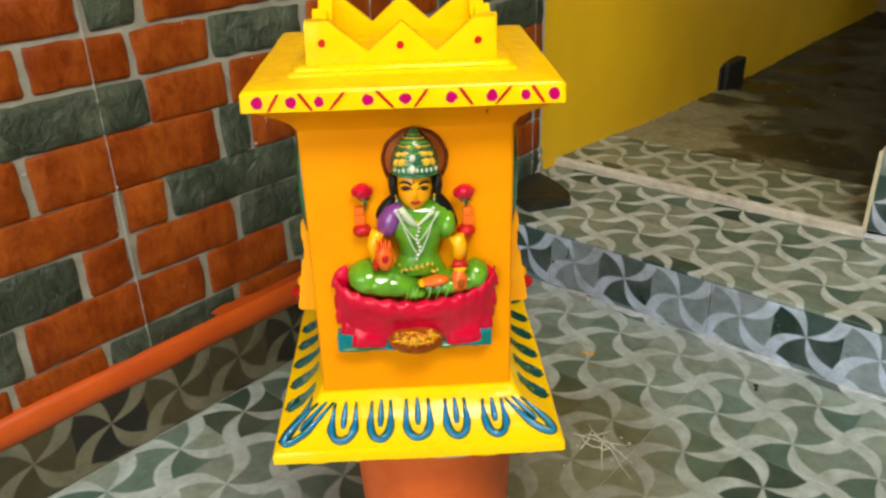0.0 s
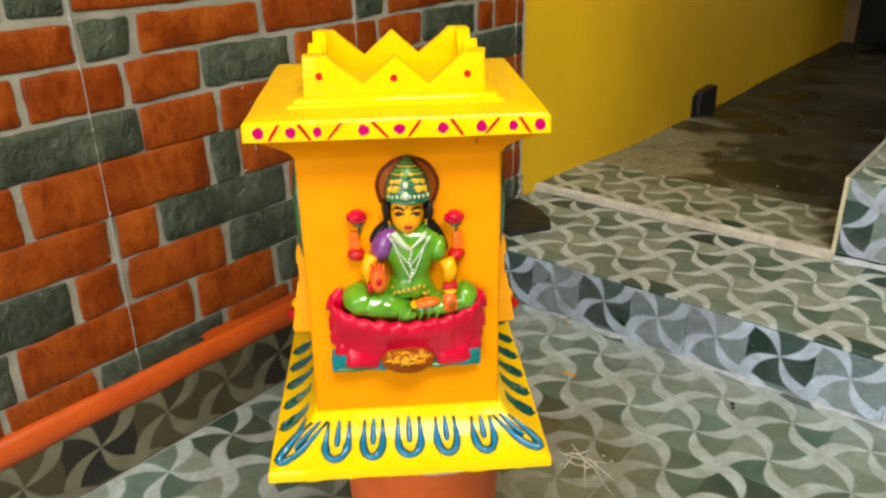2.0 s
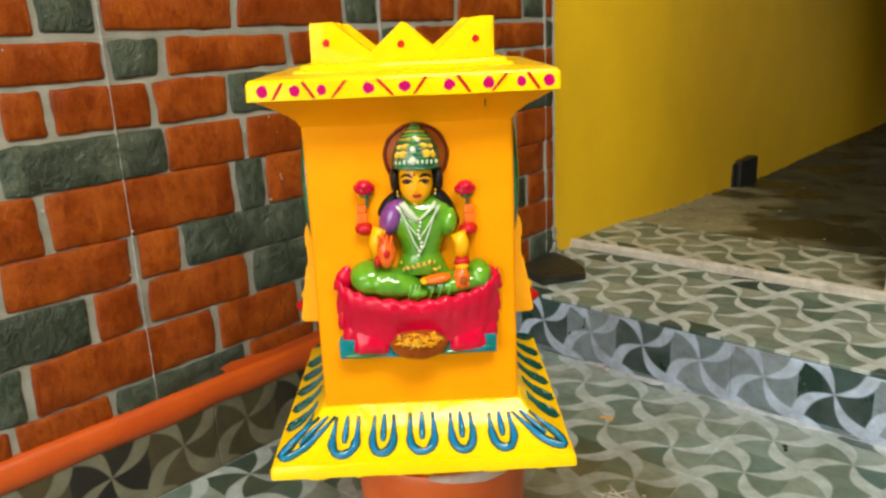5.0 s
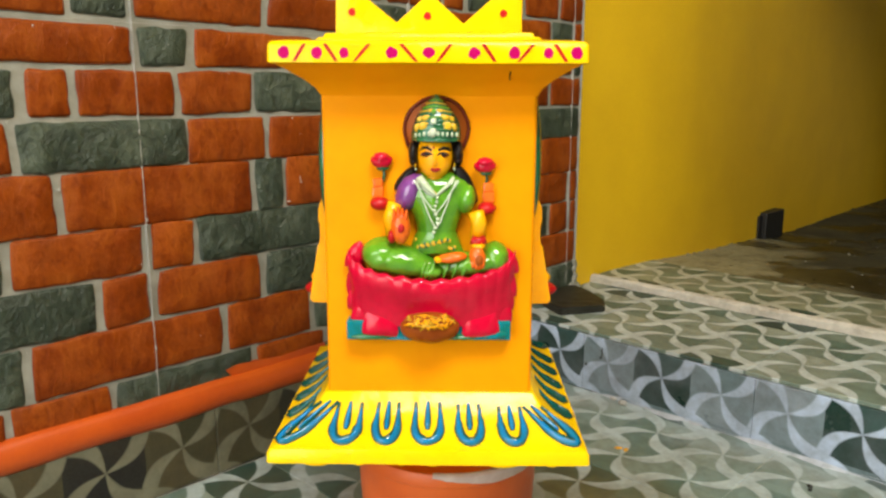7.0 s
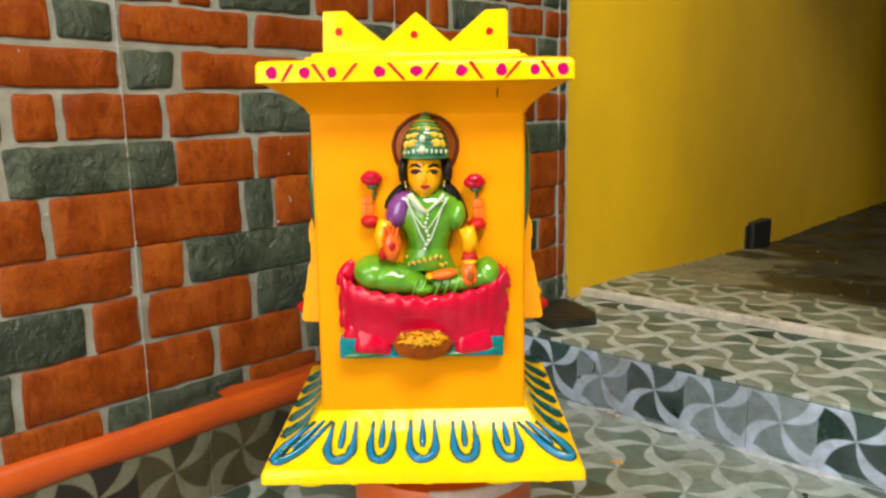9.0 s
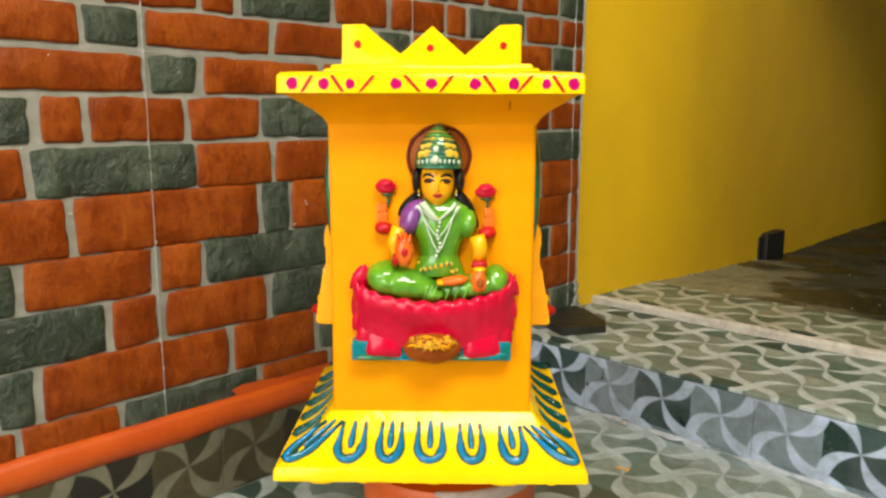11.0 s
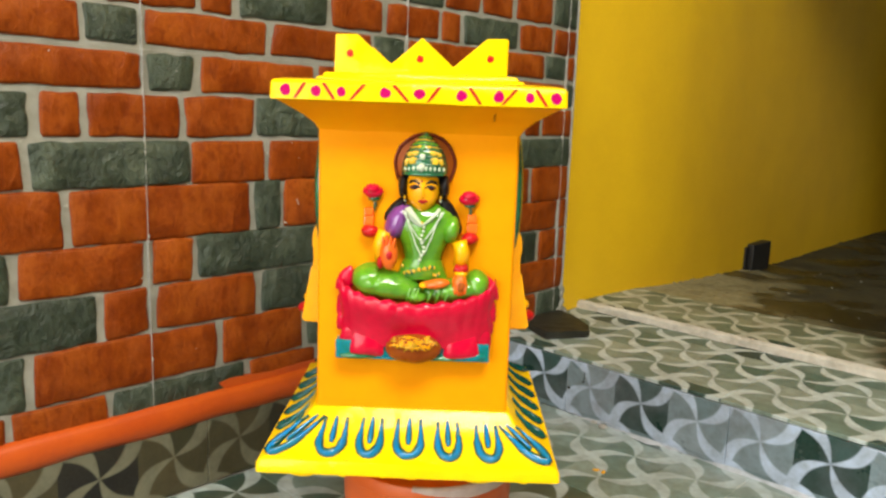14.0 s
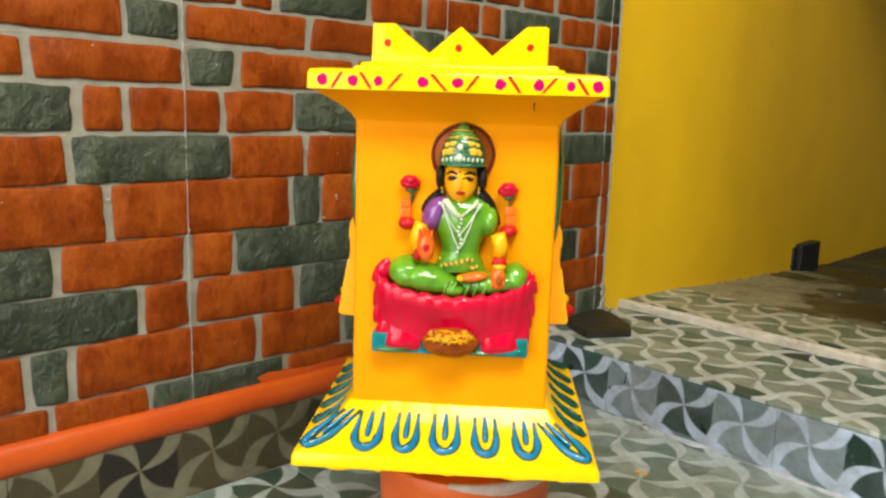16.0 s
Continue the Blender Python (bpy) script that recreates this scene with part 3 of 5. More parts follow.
ledge = smooth(part("ledge", square_loft([(0.0886, 0.3362), (0.0882, 0.3386), (0.0868, 0.3398), (0.0836, 0.3401), (0.0828, 0.3424), (0.0814, 0.3434), (0.076, 0.3437)], 0.003, 0.0006), LEMON, pot), 35)

part("foot", square_loft([(0.052, -0.0357), (0.055, -0.034), (0.058, 0.002)], 0.004), YELLOW, pot)

# zigzag parapet round the planting hole
H, TH = 0.0748, 0.013
zig = [(-1.0, 0.3425), (-0.985, 0.3755), (-0.73, 0.3757), (-0.62, 0.368), (-0.345, 0.3515), (0.0, 0.3745), (0.365, 0.3505), (0.735, 0.375), (0.965, 0.3755), (0.99, 0.3425)]
for turn in range(4):
    bm = bmesh.new()
    lim = 1.0 if turn % 2 == 0 else (H - TH) / H
    outline = [(max(-lim, min(lim, x)) * H, z) for x, z in zig]
    made = prism(bm, outline, -H, -H + TH, 1)
    bmesh.ops.rotate(bm, verts=made, matrix=Matrix.Rotation(turn * math.pi / 2, 3, "Z"))
    for v in bm.verts:
        v.co += Vector((noise.noise(v.co * 30), noise.noise(v.co * 30 + Vector((4, 0, 0))), noise.noise(v.co * 30 + Vector((0, 8, 0))))) * 0.0008
    bmesh.ops.bevel(bm, geom=bm.edges[:], offset=0.0012, segments=2, affect="EDGES", profile=0.6)
    side_wall = smooth(part("parapet_wall", bm, LEMON, pot, "zigzag-topped yellow parapet wall"), 35)
    parapet_front = side_wall if turn == 0 else parapet_front


def disc(bm, centre, r, depth, wob=0.12, seed=0):
    pts = []
    for k in range(18):
        a = 2 * math.pi * k / 18
        rr = r * (1 + wob * noise.noise(Vector((math.cos(a) * 1.3, math.sin(a) * 1.3, seed))))
        pts.append((centre[0] + rr * math.cos(a), centre[2] + rr * math.sin(a)))
    prism(bm, pts, centre[1] - depth, centre[1] + 0.001, 1)


FRONT = -0.1199
for i, x in enumerate((-0.1057, -0.0816, -0.0614, -0.0264, 0.0010, 0.0343, 0.0638, 0.0886, 0.1093)):
    bm = bmesh.new()
    disc(bm, (x * 1.012, FRONT, pz(0.5428)), 0.0043 if i not in (2, 7) else 0.0037, 0.0008, 0.25, i * 3.1)
    part("dot", bm, MAGENTA, cornice, "magenta painted dot")
for i, (x0, x1) in enumerate(((-0.0905, -0.0985), (-0.0755, -0.0672), (-0.0432, -0.0540), (-0.0195, -0.0082), (0.0169, 0.0074), (0.0408, 0.0496), (0.0776, 0.0668), (0.0936, 0.1020))):
    bm = bmesh.new()
    za, zb = pz(0.5490), pz(0.5367)
    x0, x1 = x0 * 1.012, x1 * 1.012
    w = 0.0013
    prism(bm, [(x0 - w, za), (x0 + w, za + 0.0004), ((x0 + x1) / 2 + w * 1.2, (za + zb) / 2), (x1 + w, zb), (x1 - w * 0.8, zb - 0.0005), ((x0 + x1) / 2 - w * 1.1, (za + zb) / 2)], FRONT - 0.0008, FRONT + 0.001, 1)
    part("dash", bm, RED, cornice, "dark red painted dash")
for i, (x, z) in enumerate(((-0.0611, 0.5758), (-0.0014, 0.5730), (0.0585, 0.5748))):
    bm = bmesh.new()
    disc(bm, (x, -H, pz(z)), 0.0029, 0.0009, 0.2, i)
    part("dot", bm, RED, parapet_front, "red painted dot")


# raised petal marks round the sloping base
SLOPE_H, SLOPE_Z = (0.1265, 0.117, 0.107, 0.099, 0.0925), (0.0135, 0.0195, 0.0265, 0.0345, 0.0425)


def slope(x, s, turn, lift=0.0):
    """A point on the base's slope: s runs from the outer edge (0) to the column (1)."""
    k = s * 4
    half, z = np.interp(k, range(5), SLOPE_H), np.interp(k, range(5), SLOPE_Z)
    return Matrix.Rotation(turn, 3, "Z") @ Vector((x, -half - lift * 0.6, z + lift * 0.8))


def petal(x, turn, lean, seed):
    bm = bmesh.new()
    rng = random.Random(seed)
    w, lo, hi = (0.0100 if turn == 0 and abs(x) < 0.1 else 0.0088 if turn == 0 else 0.0066) + rng.uniform(-0.0010, 0.0010), 0.10, 0.86 + rng.uniform(-0.05, 0.04)
    outer = []
    N, A = 32, 10
    for k in range(N + 1):
        if k < A or k > N - A:
            f = min(k, N - k) / A
            px, s = (-1 if k < A else 1) * w * (0.90 + 0.1 * f), hi - (hi - 0.42) * f
        else:
            b = math.pi * (k - A) / (N - 2 * A)
            px, s = -w * math.cos(b), 0.42 - (0.42 - lo) * math.sin(b)
        shake = 0.0004 * noise.noise(Vector((k * 0.6, seed * 3.1, 0)))
        outer.append(slope(x + px + shake + lean * (s - lo), s, turn, 0.0012))
    front = turn == 0
    thick = [((0.0014 if front else 0.0006) + (0.0036 if front else 0.0034) * math.sin(math.pi * k / N) ** (2.6 if front else 5.0)) * (1 + 0.25 * noise.noise(Vector((k * 0.5, 9, seed * 2.3)))) for k in range(N + 1)]
    # a dark brushed outline, and the brighter paint that pooled on it
    tube(bm, outer, thick, 1, 8, 0.55)
    if front:
        pool = [p + Matrix.Rotation(turn, 3, "Z") @ Vector((0, -0.0005, 0.0007)) for p in outer[3:-3]]
        tube(bm, pool, [r * 0.70 for r in thick[3:-3]], 0, 8, 0.75)
    span = np.linspace(0.36, hi + 0.02, 6)
    for lift, f0, index in ((0.0010, 1.0 if front else 0.45, 1), (0.0017, 0.72 if front else 0.28, 0)):
        mid = [slope(x + lean * (t - lo), t, turn, lift) for t in span]
        tube(bm, mid, [f * f0 for f in (0.0018, 0.0031, 0.0029, 0.0024, 0.0019, 0.0010)], index, 8, 0.7)
    if not front:
        # the drop of paint left at the outer end of a quick stroke
        drop = [slope(x + lean * (t - lo), t, turn, 0.0013) for t in (0.07, 0.12, 0.18, 0.25, 0.33, 0.42)]
        tube(bm, drop, [0.0010, 0.0036, 0.0041, 0.0033, 0.0018, 0.0005], 1, 8, 0.5)
        tube(bm, [p + Matrix.Rotation(turn, 3, "Z") @ Vector((0, -0.0004, 0.0008)) for p in drop[1:-1]], [0.0014, 0.0026, 0.0022, 0.0008], 0, 8, 0.5)
    return part("petal_mark", bm, [BLUE if front and rng.random() < 0.85 else TEAL, DARK_TEAL], base, "raised blue-green petal outline")


for turn in range(4):
    a = turn * math.pi / 2
    for i, x in enumerate((-0.068, -0.0345, -0.0005, 0.0345, 0.0695)):
        petal(x * 1.03, a, -x * 0.08, turn * 10 + i)
    petal(0.1190, a, -0.044, turn * 10 + 7)
    if turn == 0:
        petal(-0.1190, a, 0.044, 8)

# cement drips under the rim
for x, w in ((-0.091, 0.012), (-0.056, 0.005), (-0.021, 0.004), (0.004, 0.008), (0.062, 0.015), (0.101, 0.006)):
    bm = bmesh.new()
    ellipsoid(bm, (x, -0.1285, 0.0012), (w, 0.0034, 0.0020 + 0.12 * w), 0, 12, 8)
    part("paint_drip", bm, LEMON, base)

bm = bmesh.new()
tube(bm, [(0.0627, -0.1088, 0.3128), (0.0624, -0.1040, 0.3098), (0.0630, -0.0992, 0.3068)], 0.0004, 0, 6)
part("brush_hair", bm, BLACK, pot, "dark bristle stuck in the paint")

# seated figure in relief, one mesh
bm = bmesh.new()
FIG = [GREEN, CRIMSON, TEAL, SKIN, ORANGE, BLACK, DEEPGREEN, GOLD, MAROON, PURPLE, PEARL, TERRA, RED]
G_, C_, T_, Y_, O_, K_, D_, AU, M_, P_, W_, TC, R_ = range(13)


def fx(px):
    return (px - 743.6) * 0.000457


def fz(py):
    return pz(0.5104 - (py - 203) * 0.000459)


Y0 = -0.0864


def blob(px, py, rx, ry, depth, index, out=0.0, turn=0.0, seg=20):
    """An oval lump on the column's face, sizes in the relief's own grid."""
    return ellipsoid(bm, (fx(px), Y0 - out, fz(py)), (rx * 0.000457, depth, ry * 0.000459), index, seg, seg * 3 // 5, turn)


def bead(pts, r, index, out, flat=1.0):
    tube(bm, [(fx(a), Y0 - out, fz(b)) for a, b in pts], r, index, 8, flat)


# plinth and throne
before = set(bm.faces)
box(bm, (fx(595), Y0 - 0.0135, fz(634)), (fx(892), Y0 + 0.002, fz(597)), 0.002)
for f in set(bm.faces) - before:
    f.material_index = T_
for k, (px, py, rx, ry) in enumerate(((640, 627, 40, 7), (720, 629, 40, 5), (800, 627, 30, 6), (862, 623, 26, 9))):
    blob(px, py, rx, ry, 0.004, T_ if k % 2 else D_, 0.0125)
before = set(bm.verts)
PETALS, PER = 14, 8
NSEG = PETALS * PER
cols = []
for k in range(NSEG + 1):
    a = math.pi * k / NSEG
    c, s = -math.cos(a), math.sin(a)
    f = (k % PER) / PER
    round_, tip = math.sin(math.pi * f), (1 - abs(2 * f - 1)) ** 0.75
    col = [(748 + 150 * c, 470 + 46 * s - 6 * tip, 0.006 + 0.0215 * s), (748 + 150 * c, 479 + 45 * s - 2 * tip, 0.0075 + 0.0225 * s), (748 + 149 * c, 500 + 42 * s, 0.0070 + 0.0215 * s), (748 + 145 * c, 532 + 26 * s, 0.005 + 0.0180 * s), (748 + 146 * c, 566 + 12 * s, 0.005 + 0.0155 * s), (748 + 142 * c, 606, 0.004 + 0.0130 * s)]
    proud = (0.0003, 0.0006, 0.0006, 0.0004, 0.0002, 0.0001)
    cols.append([bm.verts.new((fx(px), Y0 - d - w * round_ * (0.4 + 0.6 * s), fz(py))) for (px, py, d), w in zip(col, proud)])
inner = [bm.verts.new((v[0].co.x, v[0].co.y + 0.0030, v[0].co.z - 0.0010)) for v in cols]
back = [bm.verts.new((v[0].co.x * 0.95, Y0 + 0.002, v[0].co.z - 0.012)) for v in cols]
for k in range(NSEG):
    for p, q in [(j, j + 1) for j in range(5)]:
        f = bm.faces.new((cols[k][p], cols[k + 1][p], cols[k + 1][q], cols[k][q]))
        f.material_index, f.smooth = C_, True
    for u, w in ((inner, [v[0] for v in cols]), (back, inner)):
        f = bm.faces.new((u[k], u[k + 1], w[k + 1], w[k]))
        f.material_index, f.smooth = C_, True


def leaf(px, py, rx, ry, out, turn=0.0, depth=0.004, blunt=False):
    """A broad petal domed outwards, pointed at the top or blunt at the foot."""
    rows = []
    for i in range(7):
        v = i / 6
        wide = 1 - 0.2 * v * v - (0.10 if i == 0 else 0.0) if blunt else (math.sin(math.pi * min(v * 0.8 + 0.22, 1.0))) ** 0.6 if v < 0.97 else 0.12
        row = []
        for j in range(9):
            u = j / 4 - 1
            x, z = u * rx * wide, (1 - 2 * v) * ry
            x, z = x * math.cos(turn) - z * math.sin(turn), x * math.sin(turn) + z * math.cos(turn)
            dome = (1 - u ** 6) * (1 - v ** 3) * min(1.0, 0.25 + v * 5) if blunt else (1 - u * u) ** 0.6 * (1 - (2 * v - 1) ** 4)
            row.append(bm.verts.new((fx(px + x), Y0 - out - depth * dome, fz(py + z))))
        rows.append(row)
    for p, q in zip(rows, rows[1:]):
        for j in range(8):
            f = bm.faces.new((p[j], p[j + 1], q[j + 1], q[j]))
            f.material_index, f.smooth = C_, True


for px, py, rx, ry, out, turn in ((657, 603, 33, 22, 0.014, 0.06), (624, 588, 22, 24, 0.009, -0.1), (837, 603, 35, 22, 0.014, -0.06), (876, 588, 20, 26, 0.008, 0.1), (613, 480, 17, 26, 0.006, 0.35), (884, 488, 17, 28, 0.006, -0.35), (607, 522, 12, 30, 0.004, 0.1), (890, 526, 11, 30, 0.004, -0.1), (606, 560, 12, 22, 0.004, 0.0), (888, 560, 10, 22, 0.004, 0.0)):
    leaf(px, py, rx, ry, out, turn, 0.0042 if rx > 30 else 0.0038, rx > 30)
# offering bowl
blob(746, 606, 54, 29, 0.015, TC, 0.016)
blob(746, 594, 46, 18, 0.014, TC, 0.0192)
rng = random.Random(3)
for k in range(90):
    a, r = rng.uniform(0, 6.28), math.sqrt(rng.uniform(0, 1))
    x, y = 746 + 42 * r * math.cos(a), 589 + 11 * r * math.sin(a)
    dx, dy = rng.uniform(-8, 8), rng.uniform(-5, 5)
    out = 0.0196 + 0.0138 * math.sqrt(max(0.05, 1 - ((x - 746) / 46) ** 2 - ((y - 594) / 18) ** 2))
    tube(bm, [(fx(x - dx), Y0 - out, fz(y - dy)), (fx(x + dx), Y0 - out - 0.0004, fz(y + dy))], 0.0006, Y_ if k % 2 else AU, 5)
# legs
cloth = []
for px, py, rx, ry, depth, out, turn in ((662, 478, 38, 31, 0.018, 0.008, 0.2), (694, 486, 68, 27, 0.0165, 0.010, 0.22), (862, 482, 24, 29, 0.0145, 0.007, 0.0), (815, 492, 66, 21, 0.0145, 0.010, -0.12), (748, 503, 26, 14, 0.0125, 0.013, 0.0)):
    cloth += blob(px, py, rx, ry, depth, G_, out, turn, 64)
for v in cloth:
    side = 1 if v.co.x > fx(757) else -1
    s = v.co.z * 1.0 + side * v.co.x * 0.55
    v.co.y -= 0.0004 * math.sin(s * 620 + 2.6 * noise.noise(v.co * 60)) * max(0.0, noise.noise(v.co * 45 + Vector((3, 1, 0))) + 0.45)
for k, x in enumerate((734, 742, 750, 772, 788, 804)):
    bead([(x + (9 if k > 2 else 5), 484), (x + (3 if k > 2 else 1), 497), (x - 3, 513)], [0.0006, 0.0016, 0.0008], G_, 0.0240)
blob(786, 476, 26, 9, 0.007, O_, 0.022, -0.12)
blob(762, 480, 8, 6, 0.006, Y_, 0.022)
# torso, hair, head
blob(703, 343, 10, 30, 0.006, K_, 0.003, 0.72)
blob(808, 352, 12, 40, 0.006, K_, 0.003, -0.50)


def body(sections, index, seg=16, full=0.75):
    """A rounded front swept down through sections: height, middle, half width and depth."""
    cols = [[bm.verts.new((fx(cx - rx * math.cos(math.pi * k / seg)), Y0 + 0.001 - dep * math.sin(math.pi * k / seg) ** full, fz(py))) for k in range(seg + 1)] for py, cx, rx, dep in sections]
    for p, q in zip(cols, cols[1:]):
        for k in range(seg):
            f = bm.faces.new((p[k], p[k + 1], q[k + 1], q[k]))
            f.material_index, f.smooth = index, True


body([(330, 757, 18, 0.006), (338, 758, 40, 0.0125), (346, 759, 56, 0.0165), (358, 760, 63, 0.0185), (375, 761, 63, 0.0195), (392, 760, 52, 0.0195), (415, 759, 41, 0.0185), (436, 758, 36, 0.0180)], G_)
body([(434, 758, 35, 0.0180), (446, 757, 40, 0.0190), (458, 757, 44, 0.0185), (474, 757, 50, 0.016)], G_)
body([(334, 724, 10, 0.010), (341, 718, 19, 0.0165), (356, 712, 24, 0.0192), (376, 707, 24, 0.0192), (391, 704, 19, 0.0165), (399, 702, 11, 0.010)], P_)
blob(810, 378, 16, 26, 0.012, G_, 0.008, 0.1)
for k in range(26):
    blob(722 + 70 * ((k * 0.618) % 1.0), 446 + 18 * ((k * 0.37) % 1.0), 2.2, 3.4, 0.0012, (AU, AU, D_)[k % 3], 0.0172)
body([(326, 755, 20, 0.014), (342, 755, 21, 0.0150), (354, 755, 26, 0.0175), (368, 756, 14, 0.0195)], Y_)
# halo: a dished maroon disc with a raised rim
blob(757, 259, 56, 55, 0.0032, TC, 0.0, 0.0, 28)
blob(757, 259, 50, 49, 0.0040, TC, 0.0, 0.0, 28)
bead([(757 + 56 * math.cos(a), 259 - 55 * math.sin(a)) for a in np.linspace(-0.75, math.pi + 0.75, 48)], 0.0015, M_, 0.0012)
# hair round the face
body([(262, 757, 36, 0.012), (280, 756, 38, 0.017), (296, 756, 38, 0.016), (308, 756, 36, 0.013)], K_)
for x in (717, 795):
    blob(x, 299, 9, 22, 0.011, K_, 0.005)
    blob(x, 311, 8, 10, 0.010, K_, 0.005)
FACE = [(272, 755, 28, 0.0170), (282, 755, 31.5, 0.0200), (294, 755, 32, 0.0212), (307, 755, 31.5, 0.0215), (319, 755, 29.5, 0.0211), (329, 755, 25, 0.0200), (337, 755, 18, 0.0182), (342, 755, 9, 0.0150)]
body(FACE, Y_, 20, 0.6)


def on_face(px, py):
    """How far the face stands out of the column at a point of the relief's grid."""
    ys = [f[0] for f in FACE]
    rx, dep = np.interp(py, ys, [f[2] for f in FACE]), np.interp(py, ys, [f[3] for f in FACE])
    return dep * max(0.05, 1 - ((px - 755) / rx) ** 2) ** 0.3 - 0.001


for x, sgn in ((741.5, -1), (769.5, 1)):
    blob(x, 299, 9.5, 4.8, 0.0012, M_, on_face(x, 297) - 0.0003)
    blob(x + 1, 298.5, 6.0, 3.0, 0.0013, K_, on_face(x, 297) + 0.0001)
    lid = [(x - 10, 300.5), (x - 5, 296.5), (x + 1, 295.3), (x + 6, 296.5), (x + 10, 300)]
    for pts, r in ((lid, 0.0007), ([(x - 8 * sgn, 291.5), (x + 0 * sgn, 287.5), (x + 7 * sgn, 288.5), (x + 12 * sgn, 293.5)], 0.0013)):
        tube(bm, [(fx(p), Y0 - on_face(p, q) - 0.0004, fz(q)) for p, q in pts], [r * 0.6] + [r] * (len(pts) - 2) + [r * 0.5], K_, 6, 0.7)
tube(bm, [(fx(755), Y0 - on_face(755, q) - o, fz(q)) for q, o in ((294, -0.0008), (305, 0.0004), (314, 0.0014), (318, 0.0002))], [0.0008, 0.0012, 0.0018, 0.0008], Y_, 8)
blob(751, 324.5, 5, 2.5, 0.0014, R_, on_face(755, 322))
blob(760, 324.5, 5, 2.5, 0.0014, R_, on_face(755, 322))
blob(755.5, 327.5, 6, 2.2, 0.0014, R_, on_face(755, 326) - 0.0002)
blob(753, 287, 2.0, 2.8, 0.0008, R_, on_face(755, 285))
# beehive crown with a jewelled band, gold panels and ribs
CROWN = [(200, 757, 4, 0.0075), (205, 757, 9, 0.0110), (211, 757, 14.5, 0.0140), (221, 757, 24, 0.0175), (232, 757, 32, 0.0205), (242, 757, 37.5, 0.0224), (256, 757, 42, 0.0236), (268, 757, 44, 0.0240), (275, 757, 43, 0.0230)]
body(CROWN, D_, 24, 0.7)


def on_crown(px, py):
    ys = [f[0] for f in CROWN]
    rx, dep = np.interp(py, ys, [f[2] for f in CROWN]), np.interp(py, ys, [f[3] for f in CROWN])
    return dep * max(0.04, 1 - ((px - 757) / rx) ** 2) ** 0.35 - 0.001


for sgn in (-1, 1):
    for dx, py, rx, ry in ((18, 251, 10, 8), (30, 254, 6, 8), (15, 237, 9, 5), (26, 240, 6, 5), (8, 226, 5, 3)):
        blob(756 + sgn * dx, py, rx, ry, 0.0013, AU, on_crown(756 + sgn * dx, py) - 0.0002)
for py, sag, r, index in ((275, 0, 0.0012, D_), (260, -3, 0.0008, D_), (253, -4, 0.0007, D_), (247, -5, 0.0009, D_), (241, -5, 0.0007, G_), (235, -5, 0.0008, D_), (229, -4, 0.0006, AU), (223, -4, 0.0008, G_), (216, -3, 0.0006, AU), (210, -2, 0.0006, G_)):
    rx = np.interp(py, [f[0] for f in CROWN], [f[2] for f in CROWN])
    pts = [(756 + rx * c, py + sag * (1 - c * c)) for c in np.linspace(-0.93, 0.93, 13)]
    tube(bm, [(fx(p), Y0 - on_crown(p, q) - 0.0003, fz(q)) for p, q in pts], r, index, 6)
for c in np.linspace(-0.9, 0.9, 10):
    px, py = 757 + 39 * c, 267 - 3 * (1 - c * c)
    blob(px, py, 2.3, 4.0, 0.0014, W_, on_crown(px, py))
blob(752, 262, 7.0, 7.5, 0.0035, W_, on_crown(752, 262))
blob(753, 243, 6.0, 6.5, 0.0030, W_, on_crown(753, 243) - 0.0006)
blob(754, 228, 5.0, 5.5, 0.0026, G_, on_crown(754, 228) - 0.0004)
for x in (722, 789):
    blob(x, 319, 1.9, 4.0, 0.0025, AU, 0.0130)
    blob(x, 325, 1.6, 2.6, 0.0025, W_, 0.0130)
# silver collar of the blouse, its left side broadened to carry a painted sheen
for pts, r in (([(727, 338), (734, 350), (745, 361), (756, 369)], [0.0030, 0.0040, 0.0032, 0.0015]), ([(788, 338), (779, 350), (768, 361), (757, 369)], [0.0014, 0.0018, 0.0016, 0.0010])):
    tube(bm, [(fx(p), Y0 - 0.0150 - 0.0042 * k / 3, fz(q)) for k, (p, q) in enumerate(pts)], r, W_, 8, 0.7)
# necklaces
for w, d in ((30, 26), (38, 58), (34, 84)):
    for sgn in (-1, 1):
        bead([(757 + sgn * w * (1 - q) ** 0.8, 342 + d * q) for q in np.linspace(0, 1, 9)], 0.0006, W_, 0.0200 if d < 60 else 0.0205)
for y in np.linspace(372, 432, 9):
    blob(757 + 3 * math.sin(y), y, 3.2, 2.8, 0.0014, W_, 0.0205)
# lower arms and palms
bead([(686, 384), (676, 410), (682, 440)], 0.0062, Y_, 0.012)
blob(696, 424, 17, 29, 0.007, O_, 0.021)
blob(680, 440, 7, 12, 0.005, R_, 0.021)
blob(697, 424, 6, 8, 0.002, R_, 0.0275)
for k, x in enumerate((685, 692, 699, 706)):
    blob(x, 399 + 3 * abs(k - 1.3), 3.4, 12, 0.0045, O_, 0.0225, 0.05 * (k - 1.5))
for k, x in enumerate((821, 827.5, 834, 840)):
    blob(x, 490 - 2 * abs(k - 1.3), 3.4, 8, 0.0040, O_, 0.0240)
bead([(826, 398), (832, 420), (830, 446)], 0.0066, Y_, 0.012)
bead([(818, 446), (830, 450), (844, 446)], 0.0035, R_, 0.019)
blob(831, 456, 13, 6, 0.006, Y_, 0.019)
blob(830, 477, 15, 22, 0.007, O_, 0.022, -0.1)
blob(832, 478, 7, 10, 0.002, TC, 0.0285)
